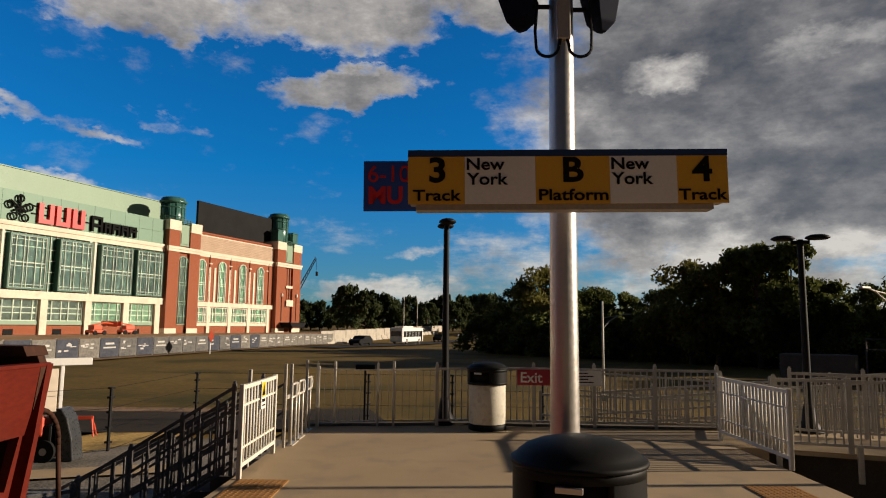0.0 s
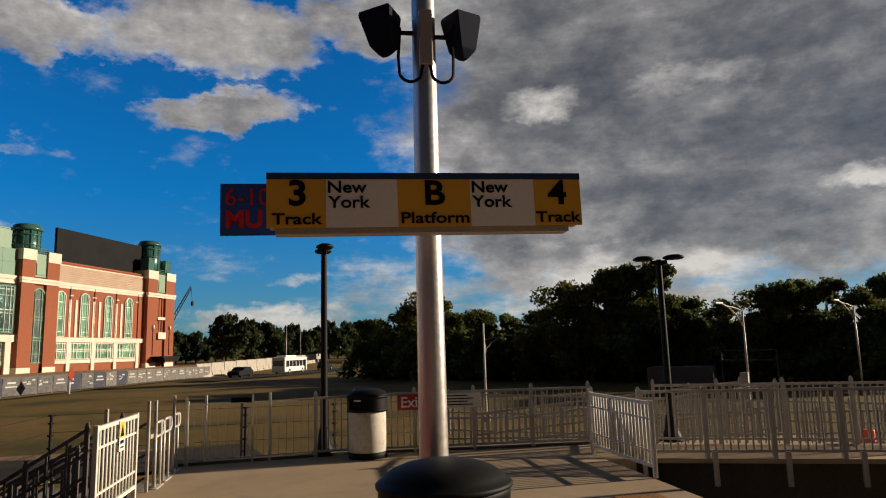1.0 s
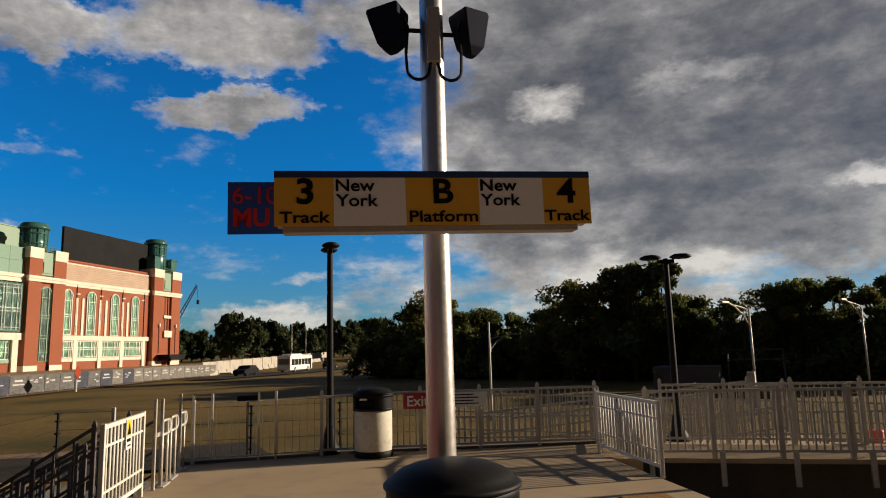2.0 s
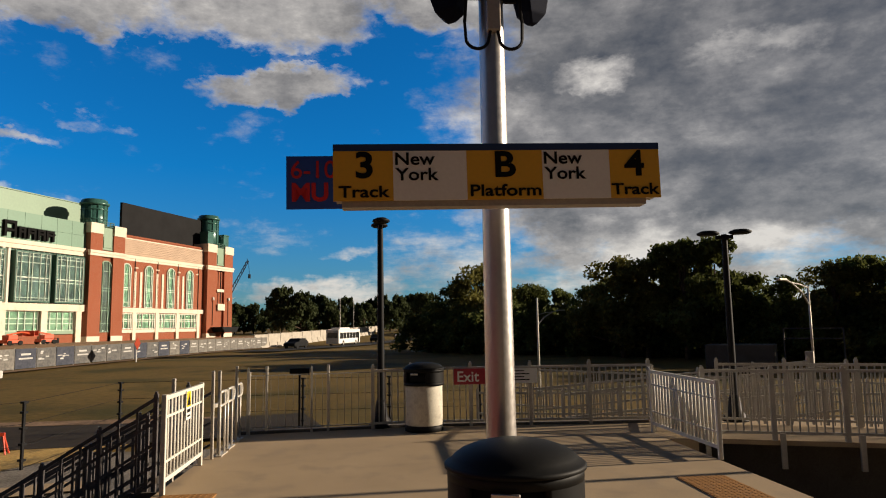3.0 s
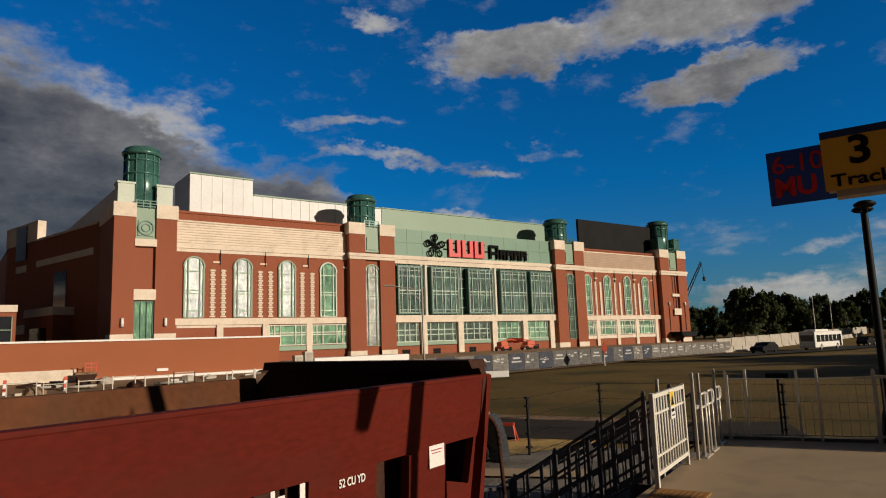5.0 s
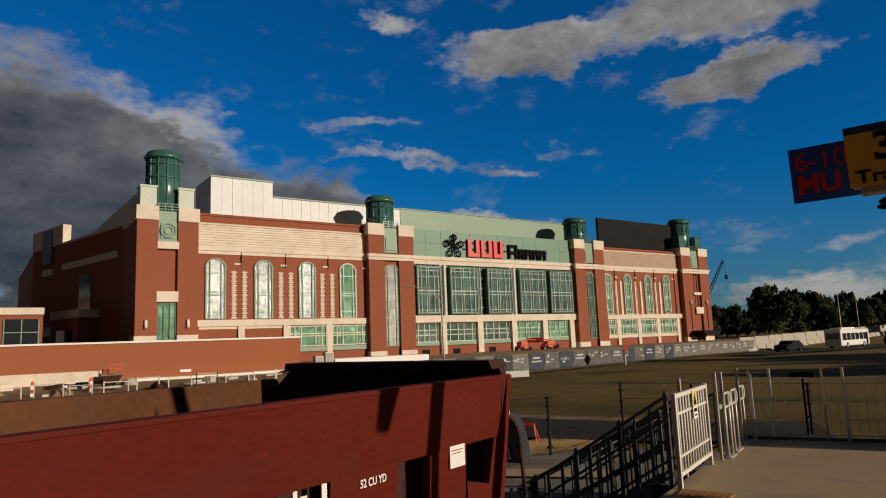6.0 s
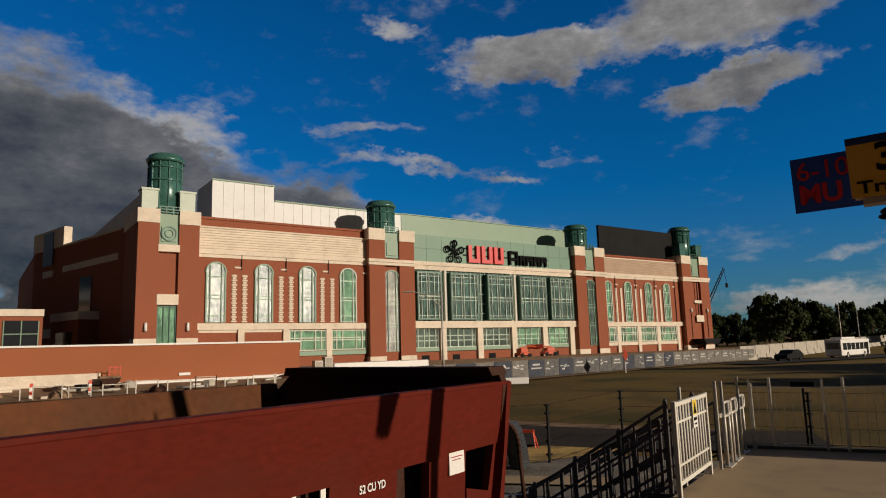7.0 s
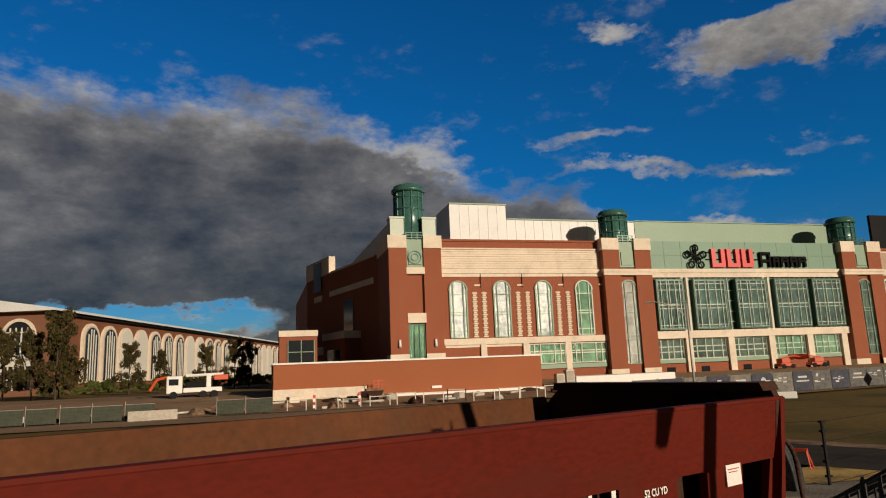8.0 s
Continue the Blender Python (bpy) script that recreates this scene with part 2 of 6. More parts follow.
BLIND_DIM = mat("dim window blind", (0.13, 0.125, 0.115), 0.8, vary=0.3, scale=0.35, grain=1.2, alt=(0.30, 0.29, 0.27))
# flat panels behind glass: how dim or lit a room looks is painted in
DIM_ROOM_TONE = mat("dark panel toned as a dim room", (0.03, 0.042, 0.033), 0.8, vary=0.4, scale=0.5, grain=2)
BAY_ROOM_TONE = mat("dark green panel toned as a dim hall", (0.022, 0.040, 0.034), 0.8, vary=0.5, scale=0.4, grain=1.5)
LIT_ROOM_TONE = mat("green panel toned as a lit room", (0.040, 0.095, 0.055), 0.8, vary=0.4, scale=0.35, grain=1.2, alt=(0.11, 0.20, 0.125))
SIGN_RED = mat("red letter", (0.62, 0.02, 0.02), 0.4, vary=0.05)
SIGN_DARK = mat("black letter", (0.006, 0.006, 0.006), 0.85, vary=0.1)
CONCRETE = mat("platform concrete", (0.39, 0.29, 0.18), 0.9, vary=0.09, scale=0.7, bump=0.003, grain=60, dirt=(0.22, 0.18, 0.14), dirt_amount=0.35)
# grey lowered further than plain concrete: shade under the decks is in the colour
CONCRETE_D = mat("shade-toned dark concrete", (0.12, 0.105, 0.09), 0.9, vary=0.14, scale=0.9, bump=0.004, grain=30, dirt=(0.09, 0.08, 0.07), dirt_amount=0.5)
TACTILE = mat("orange tactile tile", (0.35, 0.175, 0.058), 0.8, vary=0.12, scale=1.5, grain=50, dirt=(0.25, 0.14, 0.07), dirt_amount=0.5, per_object=0.08)
STEEL = mat("galvanized steel", (0.42, 0.39, 0.34), 0.5, 0.35, vary=0.15, scale=3, grain=60)
BRIGHT_STEEL = mat("bright galvanized tube", (0.55, 0.51, 0.44), 0.4, 0.3, vary=0.12, scale=3, grain=60)
POLE_STEEL = mat("brushed pole steel", (0.56, 0.53, 0.50), 0.36, 0.85, vary=0.05, scale=1.0, grain=30)
PAINT_CREAM = mat("cream paint", (0.66, 0.63, 0.55), 0.55, vary=0.06, scale=3, grain=40)
BLACK_PAINT = mat("black paint", (0.008, 0.008, 0.009), 0.56, vary=0.25, scale=4, grain=40)
BLACK_PLASTIC = mat("black plastic", (0.008, 0.008, 0.008), 0.56, vary=0.25, scale=5, bump=0.001, grain=120)
SPEAKER_BLACK = mat("matt navy black", (0.005, 0.008, 0.022), 0.8, vary=0.2, scale=5, grain=80)
BIN_BODY = mat("pale bin body", (0.62, 0.58, 0.48), 0.6, vary=0.1, scale=4, grain=50, dirt=(0.35, 0.31, 0.25), dirt_amount=0.4)
SIGN_YELLOW = mat("sign yellow", (0.70, 0.39, 0.025), 0.5, vary=0.03)
SIGN_WHITE = mat("sign white", (0.80, 0.79, 0.75), 0.5, vary=0.03)
SIGN_NAVY = mat("sign navy", (0.012, 0.035, 0.12), 0.5, vary=0.05)
SIGN_BLUE = mat("sign blue", (0.02, 0.075, 0.38), 0.5, vary=0.05)
SIGN_EDGE = mat("sign frame", (0.40, 0.36, 0.31), 0.45, 0.4, vary=0.1)
WAGON = mat("oxide red wagon paint", (0.100, 0.0105, 0.0045), 0.66, 0.0, vary=0.14, scale=0.8, bump=0.0015, grain=25, dirt=(0.085, 0.016, 0.009), dirt_amount=0.55, stretch=(0.6, 1, 1.6))
WAGON_IN = mat("worn wagon lining", (0.105, 0.040, 0.017), 0.85, vary=0.16, scale=0.7, bump=0.003, grain=14, dirt=(0.09, 0.045, 0.026), dirt_amount=0.4)
WAGON_DARK = mat("dark brown wagon steel", (0.045, 0.020, 0.013), 0.8, vary=0.3, scale=2, grain=25)
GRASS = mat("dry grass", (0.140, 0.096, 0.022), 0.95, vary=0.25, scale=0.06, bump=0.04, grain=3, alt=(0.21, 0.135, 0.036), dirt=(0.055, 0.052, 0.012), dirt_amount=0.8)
STRAW = mat("straw grass", (0.42, 0.28, 0.095), 0.95, vary=0.3, scale=0.5, grain=12, bump=0.03, dirt=(0.13, 0.10, 0.05), dirt_amount=0.6)
GRAVEL = mat("gravel", (0.17, 0.15, 0.125), 0.95, vary=0.4, scale=1.0, grain=16, bump=0.03)
# darker copy of the gravel; the track pit's shade is put into its colour
BALLAST_SHADE = mat("ballast darkened for pit shade", (0.05, 0.045, 0.04), 0.95, vary=0.5, scale=1.0, grain=16, bump=0.03)
ASPHALT = mat("asphalt", (0.042, 0.040, 0.038), 0.9, vary=0.15, scale=0.3, grain=30, bump=0.004)
TRACK_DIRT = mat("worn dark track", (0.034, 0.027, 0.02), 0.95, vary=0.25, scale=0.4, grain=8, bump=0.02, dirt=(0.06, 0.047, 0.03), dirt_amount=0.5)
DIRT = mat("bare earth", (0.25, 0.165, 0.10), 0.95, vary=0.2, scale=0.2, grain=5, bump=0.03)
BANNER = mat("grey fence banner", (0.085, 0.09, 0.10), 0.7, vary=0.3, scale=0.35, grain=3, alt=(0.19, 0.18, 0.165))
BANNER_BLUE = mat("dark blue fence banner", (0.05, 0.058, 0.08), 0.7, vary=0.3, scale=0.35, grain=3, alt=(0.09, 0.095, 0.12))
BANNER_PALE = mat("pale fence banner", (0.13, 0.125, 0.118), 0.7, vary=0.3, scale=0.35, grain=3, alt=(0.27, 0.25, 0.22))
SCREEN = mat("dull green fence screen", (0.060, 0.066, 0.050), 0.85, vary=0.2, scale=0.6, grain=5)
RUBBLE = mat("brown rubble", (0.20, 0.13, 0.08), 0.95, vary=0.4, scale=0.8, grain=6, bump=0.02)
BANNER_MARK = mat("pale banner print", (0.48, 0.47, 0.45), 0.7, vary=0.2)
JERSEY = mat("barrier concrete", (0.42, 0.38, 0.32), 0.9, vary=0.15, scale=0.8, grain=6)
WHITE = mat("white paint", (0.78, 0.76, 0.72), 0.5, vary=0.05)
RED = mat("red paint", (0.60, 0.07, 0.03), 0.5, vary=0.1)
ORANGE = mat("orange paint", (0.55, 0.085, 0.025), 0.5, vary=0.1)
TYRE = mat("tyre rubber", (0.015, 0.015, 0.015), 0.8, vary=0.2)
EXIT_RED = mat("exit red", (0.34, 0.015, 0.03), 0.5, vary=0.05)
YELLOW = mat("warning yellow", (0.75, 0.52, 0.03), 0.5, vary=0.05)
BARK = mat("bark", (0.07, 0.05, 0.035), 0.95, vary=0.3, scale=2, grain=14, bump=0.01)
LEAF = mat("dark foliage", (0.10, 0.115, 0.032), 0.75, vary=0.45, scale=0.3, grain=2.0, per_object=0.25)
LEAF_OLIVE = mat("olive foliage", (0.12, 0.112, 0.03), 0.75, vary=0.4, scale=0.3, grain=2.0, per_object=0.25)
LEAF_YOUNG = mat("thin olive foliage", (0.075, 0.060, 0.022), 0.8, vary=0.4, scale=0.3, grain=2.0, per_object=0.2)
LEAF_FAR = mat("far foliage", (0.055, 0.068, 0.028), 0.8, vary=0.4, scale=0.2, grain=1.0, per_object=0.2)


def let_light_through(m, share):
    """Thin leaves pass part of the light that falls on their far side."""
    n, l = m.node_tree.nodes, m.node_tree.links
    p = n["Principled BSDF"]
    through_leaf, both = n.new("ShaderNodeBsdfTranslucent"), n.new("ShaderNodeMixShader")
    l.new(p.inputs["Base Color"].links[0].from_socket, through_leaf.inputs[0])
    both.inputs[0].default_value = share
    l.new(p.outputs[0], both.inputs[1])
    l.new(through_leaf.outputs[0], both.inputs[2])
    l.new(both.outputs[0], n["Material Output"].inputs[0])


for leaf_m in (LEAF, LEAF_OLIVE, LEAF_YOUNG, LEAF_FAR):
    let_light_through(leaf_m, 0.35)
DARK_GLASS = mat("dark glazing", (0.02, 0.022, 0.025), 0.12, vary=0.1)


# ---- building blocks ----
def box(bm, x0, x1, y0, y1, z0, z1):
    v = [bm.verts.new((x, y, z)) for z in (z0, z1) for x, y in ((x0, y0), (x1, y0), (x1, y1), (x0, y1))]
    for f in ((3, 2, 1, 0), (4, 5, 6, 7), (0, 1, 5, 4), (1, 2, 6, 5), (2, 3, 7, 6), (3, 0, 4, 7)):
        bm.faces.new([v[i] for i in f])
    return v


def boxes(*rows):
    bm = bmesh.new()
    for r in rows:
        box(bm, *r)
    return bm


def soft_box(x0, x1, y0, y1, z0, z1, r=0.01, seg=2):
    bm = boxes((x0, x1, y0, y1, z0, z1))
    bmesh.ops.bevel(bm, geom=bm.edges[:], offset=r, segments=seg, affect="EDGES", profile=0.5)
    return bm


def prism(bm, outline, axis, a, b):
    """Extrudes a 2D outline along an axis: x takes (y, z), y takes (x, z), z takes (x, y)."""
    def at3(p, w):
        return {"x": (w, p[0], p[1]), "y": (p[0], w, p[1]), "z": (p[0], p[1], w)}[axis]
    va, vb = [bm.verts.new(at3(p, a)) for p in outline], [bm.verts.new(at3(p, b)) for p in outline]
    k = len(outline)
    bm.faces.new(va[::-1])
    bm.faces.new(vb)
    for i in range(k):
        bm.faces.new((va[i], va[(i + 1) % k], vb[(i + 1) % k], vb[i]))
    bmesh.ops.recalc_face_normals(bm, faces=bm.faces[:])
    return bm


def tube(bm, p0, p1, r0, r1=None, seg=10, caps=True):
    p0, p1 = Vector(p0), Vector(p1)
    r1 = r0 if r1 is None else r1
    q = (p1 - p0).to_track_quat("Z", "Y").to_matrix()
    rings = [[bm.verts.new(p + q @ Vector((r * math.cos(2 * math.pi * i / seg), r * math.sin(2 * math.pi * i / seg), 0))) for i in range(seg)] for p, r in ((p0, r0), (p1, r1))]
    for i in range(seg):
        f = bm.faces.new((rings[0][i], rings[0][(i + 1) % seg], rings[1][(i + 1) % seg], rings[1][i]))
        f.smooth = seg > 6
    if caps:
        bm.faces.new(rings[0][::-1])
        bm.faces.new(rings[1])
    return bm


def pipe(bm, pts, r, seg=8):
    for a, b in zip(pts, pts[1:]):
        tube(bm, a, b, r, seg=seg)
    return bm


def lathe(bm, profile, seg=32, cx=0.0, cy=0.0):
    """Turns a profile of (radius, height) round the upright axis."""
    rings = [[bm.verts.new((cx + r * math.cos(2 * math.pi * i / seg), cy + r * math.sin(2 * math.pi * i / seg), z)) for i in range(seg)] for r, z in profile]
    for a, b in zip(rings, rings[1:]):
        for i in range(seg):
            f = bm.faces.new((a[i], a[(i + 1) % seg], b[(i + 1) % seg], b[i]))
            f.smooth = True
    bm.faces.new(rings[0][::-1])
    bm.faces.new(rings[-1])
    return bm


def data_of(name, bm, material):
    me = bpy.data.meshes.new(name)
    bmesh.ops.recalc_face_normals(bm, faces=bm.faces[:])
    bm.to_mesh(me)
    bm.free()
    me.materials.append(material)
    return me


def part(name, bm, material, parent, label=""):
    me = bm if isinstance(bm, bpy.types.Mesh) else data_of(name, bm, material)
    ob = new(name, me)
    ob.parent = parent
    return tagged(ob, label)


def thing(name, label, category, m=None, group="", kind=""):
    ob = new(name)
    ob.empty_display_size = 0.2
    ob.matrix_world = m or Matrix()
    return tagged(ob, label, category, group, kind)


def solo(name, bm, material, label, category, m=None, group="", kind=""):
    ob = new(name, data_of(name, bm, material))
    ob.matrix_world = m or Matrix()
    return tagged(ob, label, category, group, kind)


def lettering(text, size, x, z, material, parent, name="letters", align="CENTER", front=-0.004, bold=0.0, wide=1.0):
    """Raised letters on a face that looks along -y of the parent."""
    cu = bpy.data.curves.new(name, "FONT")
    cu.body, cu.size, cu.align_x, cu.extrude, cu.offset = text, size, align, 0.0015, bold
    cu.materials.append(material)
    ob = new(name, cu)
    ob.parent = parent
    ob.matrix_basis = pose(x, front, z, 90, 0, 0) @ Matrix.Diagonal((wide, 1, 1, 1))
    return ob


TURN_P = 20.6
PLAT = pose(0, 0, 0, 0, 0, TURN_P)


def at_p(u, v, z=0.0, rz=0.0):
    """A pose in the platform's own axes: u along it, v across."""
    return PLAT @ pose(u, v, z, 0, 0, rz)


def smooth(t):
    t = min(max(t, 0.0), 1.0)
    return t * t * (3 - 2 * t)


def ground_z(x, y):
    z = -1.25 + 1.2 * smooth((y - 60) / 22)
    return z - 0.3 * smooth((x - 75) / 40) * smooth((66 - y) / 8)


# ---- ground ----
def terrain():
    xs = sorted({*range(-60, 171, 3), -3000, -1500, -700, -300, -150, -100, -80, 190, 220, 260, 320, 420, 700, 1500, 3000})
    ys = sorted({*range(-30, 126, 3), -3000, -1500, -700, -300, -120, -60, 140, 160, 200, 300, 500, 1000, 3000})
    bm = bmesh.new()
    grid = [[bm.verts.new((x, y, ground_z(x, y) + (0.10 * noise.noise(Vector((x, y, 0)) * 0.12) if 24 < y < 60 else 0))) for x in xs] for y in ys]
    for a, b in zip(grid, grid[1:]):
        for i in range(len(xs) - 1):
            bm.faces.new((a[i], a[i + 1], b[i + 1], b[i])).smooth = True
    return bm


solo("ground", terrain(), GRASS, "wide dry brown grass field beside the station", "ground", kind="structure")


def strip(name, pts, half, lift, material, label, category):
    """A band that follows the ground along a line of (x, y)."""
    bm = bmesh.new()
    rows = []
    for i, p in enumerate(pts):
        a, b = Vector(pts[max(i - 1, 0)]), Vector(pts[min(i + 1, len(pts) - 1)])
        d = (b - a).normalized()
        nrm = Vector((-d.y, d.x))
        row = []
        for k in (-1, -0.5, 0, 0.5, 1):
            q = Vector(p) + nrm * half * k
            row.append(bm.verts.new((q.x, q.y, ground_z(q.x, q.y) + lift)))
        rows.append(row)
    for a, b in zip(rows, rows[1:]):
        for i in range(4):
            bm.faces.new((a[i], a[i + 1], b[i + 1], b[i]))
    return solo(name, bm, material, label, category, kind="structure")


def line(a, b, step):
    k = max(int((Vector(b) - Vector(a)).length / step), 1)
    return [tuple(Vector(a).lerp(Vector(b), i / k)) for i in range(k + 1)]


def p_xy(u, v):
    q = PLAT @ Vector((u, v, 0))
    return q.x, q.y


strip("road", line((76, 47.4), (100, 48.0), 3) + line((104, 48.5), (420, 66), 6), 3.2, 0.16, ASPHALT, "grey asphalt road past the field", "road")
strip("fence_path", line((24, 43.6), (100, 57.6), 3), 0.7, 0.12, DIRT, "narrow bare earth strip along the site fence", "earth")
strip("bare_verge", line(p_xy(23.4, 30), p_xy(23.9, 6.0), 2.0), 0.55, 0.08, RUBBLE, "ragged brown bare verge beside the service road", "earth")
strip("service_road", line(p_xy(20.4, 34), p_xy(20.8, 10.5), 2.0) + line(p_xy(21.0, 8.5), p_xy(22.6, 3.0), 1.5), 2.2, 0.10, TRACK_DIRT, "dark worn service road along the field", "road")
strip("gravel_bed", line(p_xy(-30, 6.4), p_xy(18, 7.0), 2.5), 3.2, 0.07, GRAVEL, "grey crushed stone beside the track", "gravel")
strip("straw_verge", line(p_xy(11, 13.2), p_xy(21, 7.6), 1.5), 1.1, 0.09, STRAW, "straw coloured dry grass verge", "grass")
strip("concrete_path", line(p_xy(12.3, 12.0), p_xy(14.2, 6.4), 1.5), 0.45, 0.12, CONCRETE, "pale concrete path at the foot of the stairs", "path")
strip("site_yard", line((-45, 66), (32, 66), 3), 7.0, 0.14, DIRT, "bare earth of the building site", "earth")
strip("site_yard", line((-70, 82), (0, 82), 3), 9.0, 0.16, DIRT, "bare earth beyond the building site", "earth")
strip("site_yard", line((-60, 55.5), (22, 55.5), 3), 3.6, 0.10, DIRT, "bare earth of the building site", "earth")
strip("arena_apron", line((30, 75), (140, 75), 3), 9.0, 0.14, DIRT, "bare earth in front of the arena", "earth")


# ---- arena ----
ARENA_FRONT = 88.3
TOWER_FRONT = 87.3
BASE_Z = 3.0
arena = thing("arena", "large red brick arena with cream stone bands and green metal turrets", "arena", pose(0, 0, -4.1))


def arch_outline(x0, x1, z0, z1, seg=10):
    r = (x1 - x0) / 2
    c = (x0 + x1) / 2
    return [(x0, z0), (x1, z0)] + [(c + r * math.cos(math.pi * i / seg), z1 - r + r * math.sin(math.pi * i / seg)) for i in range(seg + 1)]


def window(parent, x0, x1, y, z0, z1, rows, cols, arch=False, back=DIM_ROOM_TONE, frame_m=GREEN_METAL, bar=0.09, label=""):
    """A glazed opening: frame with glazing bars, one pane, and a flat panel behind it, a blind or a room's painted
    tone. rows, cols: a count, or the shares at which bars stand.
    """
    rows = [j / rows for j in range(rows + 1)] if isinstance(rows, int) else rows
    cols = [i / cols for i in range(cols + 1)] if isinstance(cols, int) else cols
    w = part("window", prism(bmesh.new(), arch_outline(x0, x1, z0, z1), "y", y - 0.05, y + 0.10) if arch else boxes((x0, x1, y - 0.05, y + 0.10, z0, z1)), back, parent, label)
    bm = bmesh.new()
    for i in cols:
        x = x0 + (x1 - x0) * i
        r = (x1 - x0) / 2
        top = z1 - r + math.sqrt(max(r * r - (x - (x0 + x1) / 2) ** 2, 0)) if arch else z1
        b = bar if 0 < i < 1 else bar * 1.5
        box(bm, x - b / 2, x + b / 2, y - 0.20, y - 0.06, z0, top)
    for j in rows:
        z = z0 + (z1 - z0) * j
        if arch and z > z1 - (x1 - x0) / 2:
            continue
        box(bm, x0, x1, y - 0.19, y - 0.06, z - bar / 2, z + bar / 2)
    if arch:
        outer, inner = arch_outline(x0 - 0.18, x1 + 0.18, z0 - 0.1, z1 + 0.18), arch_outline(x0, x1, z0, z1)
        for (a, b), (c, d) in zip(zip(outer[2:], outer[3:]), zip(inner[2:], inner[3:])):
            prism(bm, [a, b, d, c], "y", y - 0.22, y - 0.02)
    part("window_frame", bm, frame_m, w)
    pane = part("pane", prism(bmesh.new(), arch_outline(x0, x1, z0, z1), "y", y - 0.115, y - 0.10) if arch else boxes((x0, x1, y - 0.115, y - 0.10, z0, z1)), GLASS, w)
    pane.visible_shadow = False
    return w


def tower(x0, x1, z_turret, arched=True, emblem=False, boxes_on_top=True):
    """A brick corner tower with stone caps, a recessed bay and a round metal turret."""
    c, w = (x0 + x1) / 2, (x1 - x0)
    bay0, bay1 = c - w * 0.16, c + w * 0.16
    t = part("tower", prism(bmesh.new(), [(x0, TOWER_FRONT), (bay0, TOWER_FRONT), (bay0, TOWER_FRONT + 0.45), (bay1, TOWER_FRONT + 0.45), (bay1, TOWER_FRONT), (x1, TOWER_FRONT), (x1, 96), (x0, 96)], "z", BASE_Z, 22.35), BRICK, arena)
    for a, b in ((x0 - 0.12, bay0), (bay1, x1 + 0.12)):
        part("stone_cap", boxes((a, b, TOWER_FRONT - 0.12, 96.1, 22.35, 24.1)), STONE, t)
        part("stone_base", boxes((a + 0.04 * (a < c), b - 0.04 * (b > c), TOWER_FRONT - 0.08, 90, BASE_Z, 5.0 if not emblem else 8.1)), STONE, t)
    part("stone_band", boxes((x0 - 0.1, x1 + 0.1, TOWER_FRONT - 0.15, TOWER_FRONT + 0.3, 18.55, 19.0), (x0 - 0.2, x1 + 0.2, TOWER_FRONT - 0.28, TOWER_FRONT + 0.3, 19.0, 19.45)) if not emblem else boxes((bay0 - 0.1, bay1 + 0.1, TOWER_FRONT - 0.08, TOWER_FRONT + 0.5, 18.8, 19.7)), STONE, t)
    part("bay_panel", boxes((bay0, bay1, TOWER_FRONT + 0.25, TOWER_FRONT + 0.45, 19.7, 23.6), (bay0, bay1, TOWER_FRONT + 0.15, TOWER_FRONT + 0.4, 19.75, 19.9), (c - 0.9, c + 0.9, TOWER_FRONT + 0.12, TOWER_FRONT + 0.3, 20.1, 22.0)), GREEN_PANEL, t, "pale green metal panel")
    part("balustrade", boxes(*[(bay0, bay1, TOWER_FRONT + 0.1, TOWER_FRONT + 0.2, z, z + 0.12) for z in (23.75, 24.1, 24.45)], *[(bay0 + (bay1 - bay0) * k / 3 - 0.06, bay0 + (bay1 - bay0) * k / 3 + 0.06, TOWER_FRONT + 0.08, TOWER_FRONT + 0.22, 23.6, 24.55) for k in range(4)]), GREEN_METAL, t)
    if emblem:
        bm = bmesh.new()
        seg = 24
        for r0, r1 in ((0.95, 0.78), (0.55, 0.42)):
            for i in range(seg):
                a, b = 2 * math.pi * i / seg, 2 * math.pi * (i + 1) / seg
                prism(bm, [(c + r0 * math.cos(a), 21.1 + r0 * math.sin(a)), (c + r0 * math.cos(b), 21.1 + r0 * math.sin(b)), (c + r1 * math.cos(b), 21.1 + r1 * math.sin(b)), (c + r1 * math.cos(a), 21.1 + r1 * math.sin(a))], "y", TOWER_FRONT + 0.0, TOWER_FRONT + 0.15)
        part("emblem", bm, GREEN_METAL, t, "round green medallion")
        part("lintel", boxes((bay0 - 0.1, bay1 + 0.1, TOWER_FRONT - 0.1, TOWER_FRONT + 0.5, 12.2, 13.5)), STONE, t)
        window(arena, bay0 + 0.1, bay1 - 0.1, TOWER_FRONT + 0.4, 6.5, 12.0, 3, 3, back=LIT_ROOM_TONE)
        for x in (x0 + 1.2, x1 - 1.2):
            part("wall_lamp", tube(bmesh.new(), (x, TOWER_FRONT - 0.2, 9.0), (x, TOWER_FRONT - 0.2, 10.0), 0.2, 0.16), WHITE, t)
    elif arched:
        window(arena, c - 1.25, c + 1.25, TOWER_FRONT + 0.42, 5.7, 17.75, (0, 0.12, 0.30, 0.34, 0.58, 0.62, 0.86), (0, 0.22, 0.78, 1), arch=True, back=BLIND_DIM if c < 60 else DIM_ROOM_TONE, frame_m=GREEN_PANEL)
    # round turret with ribs and a lid
    bm = lathe(bmesh.new(), [(2.05, 22.5), (2.05, z_turret - 1.0)], 24, c, 90.6)
    turret = part("turret", bm, TURRET_METAL, arena, "round ribbed green metal turret")
    for i in range(12):
        a = 2 * math.pi * i / 12
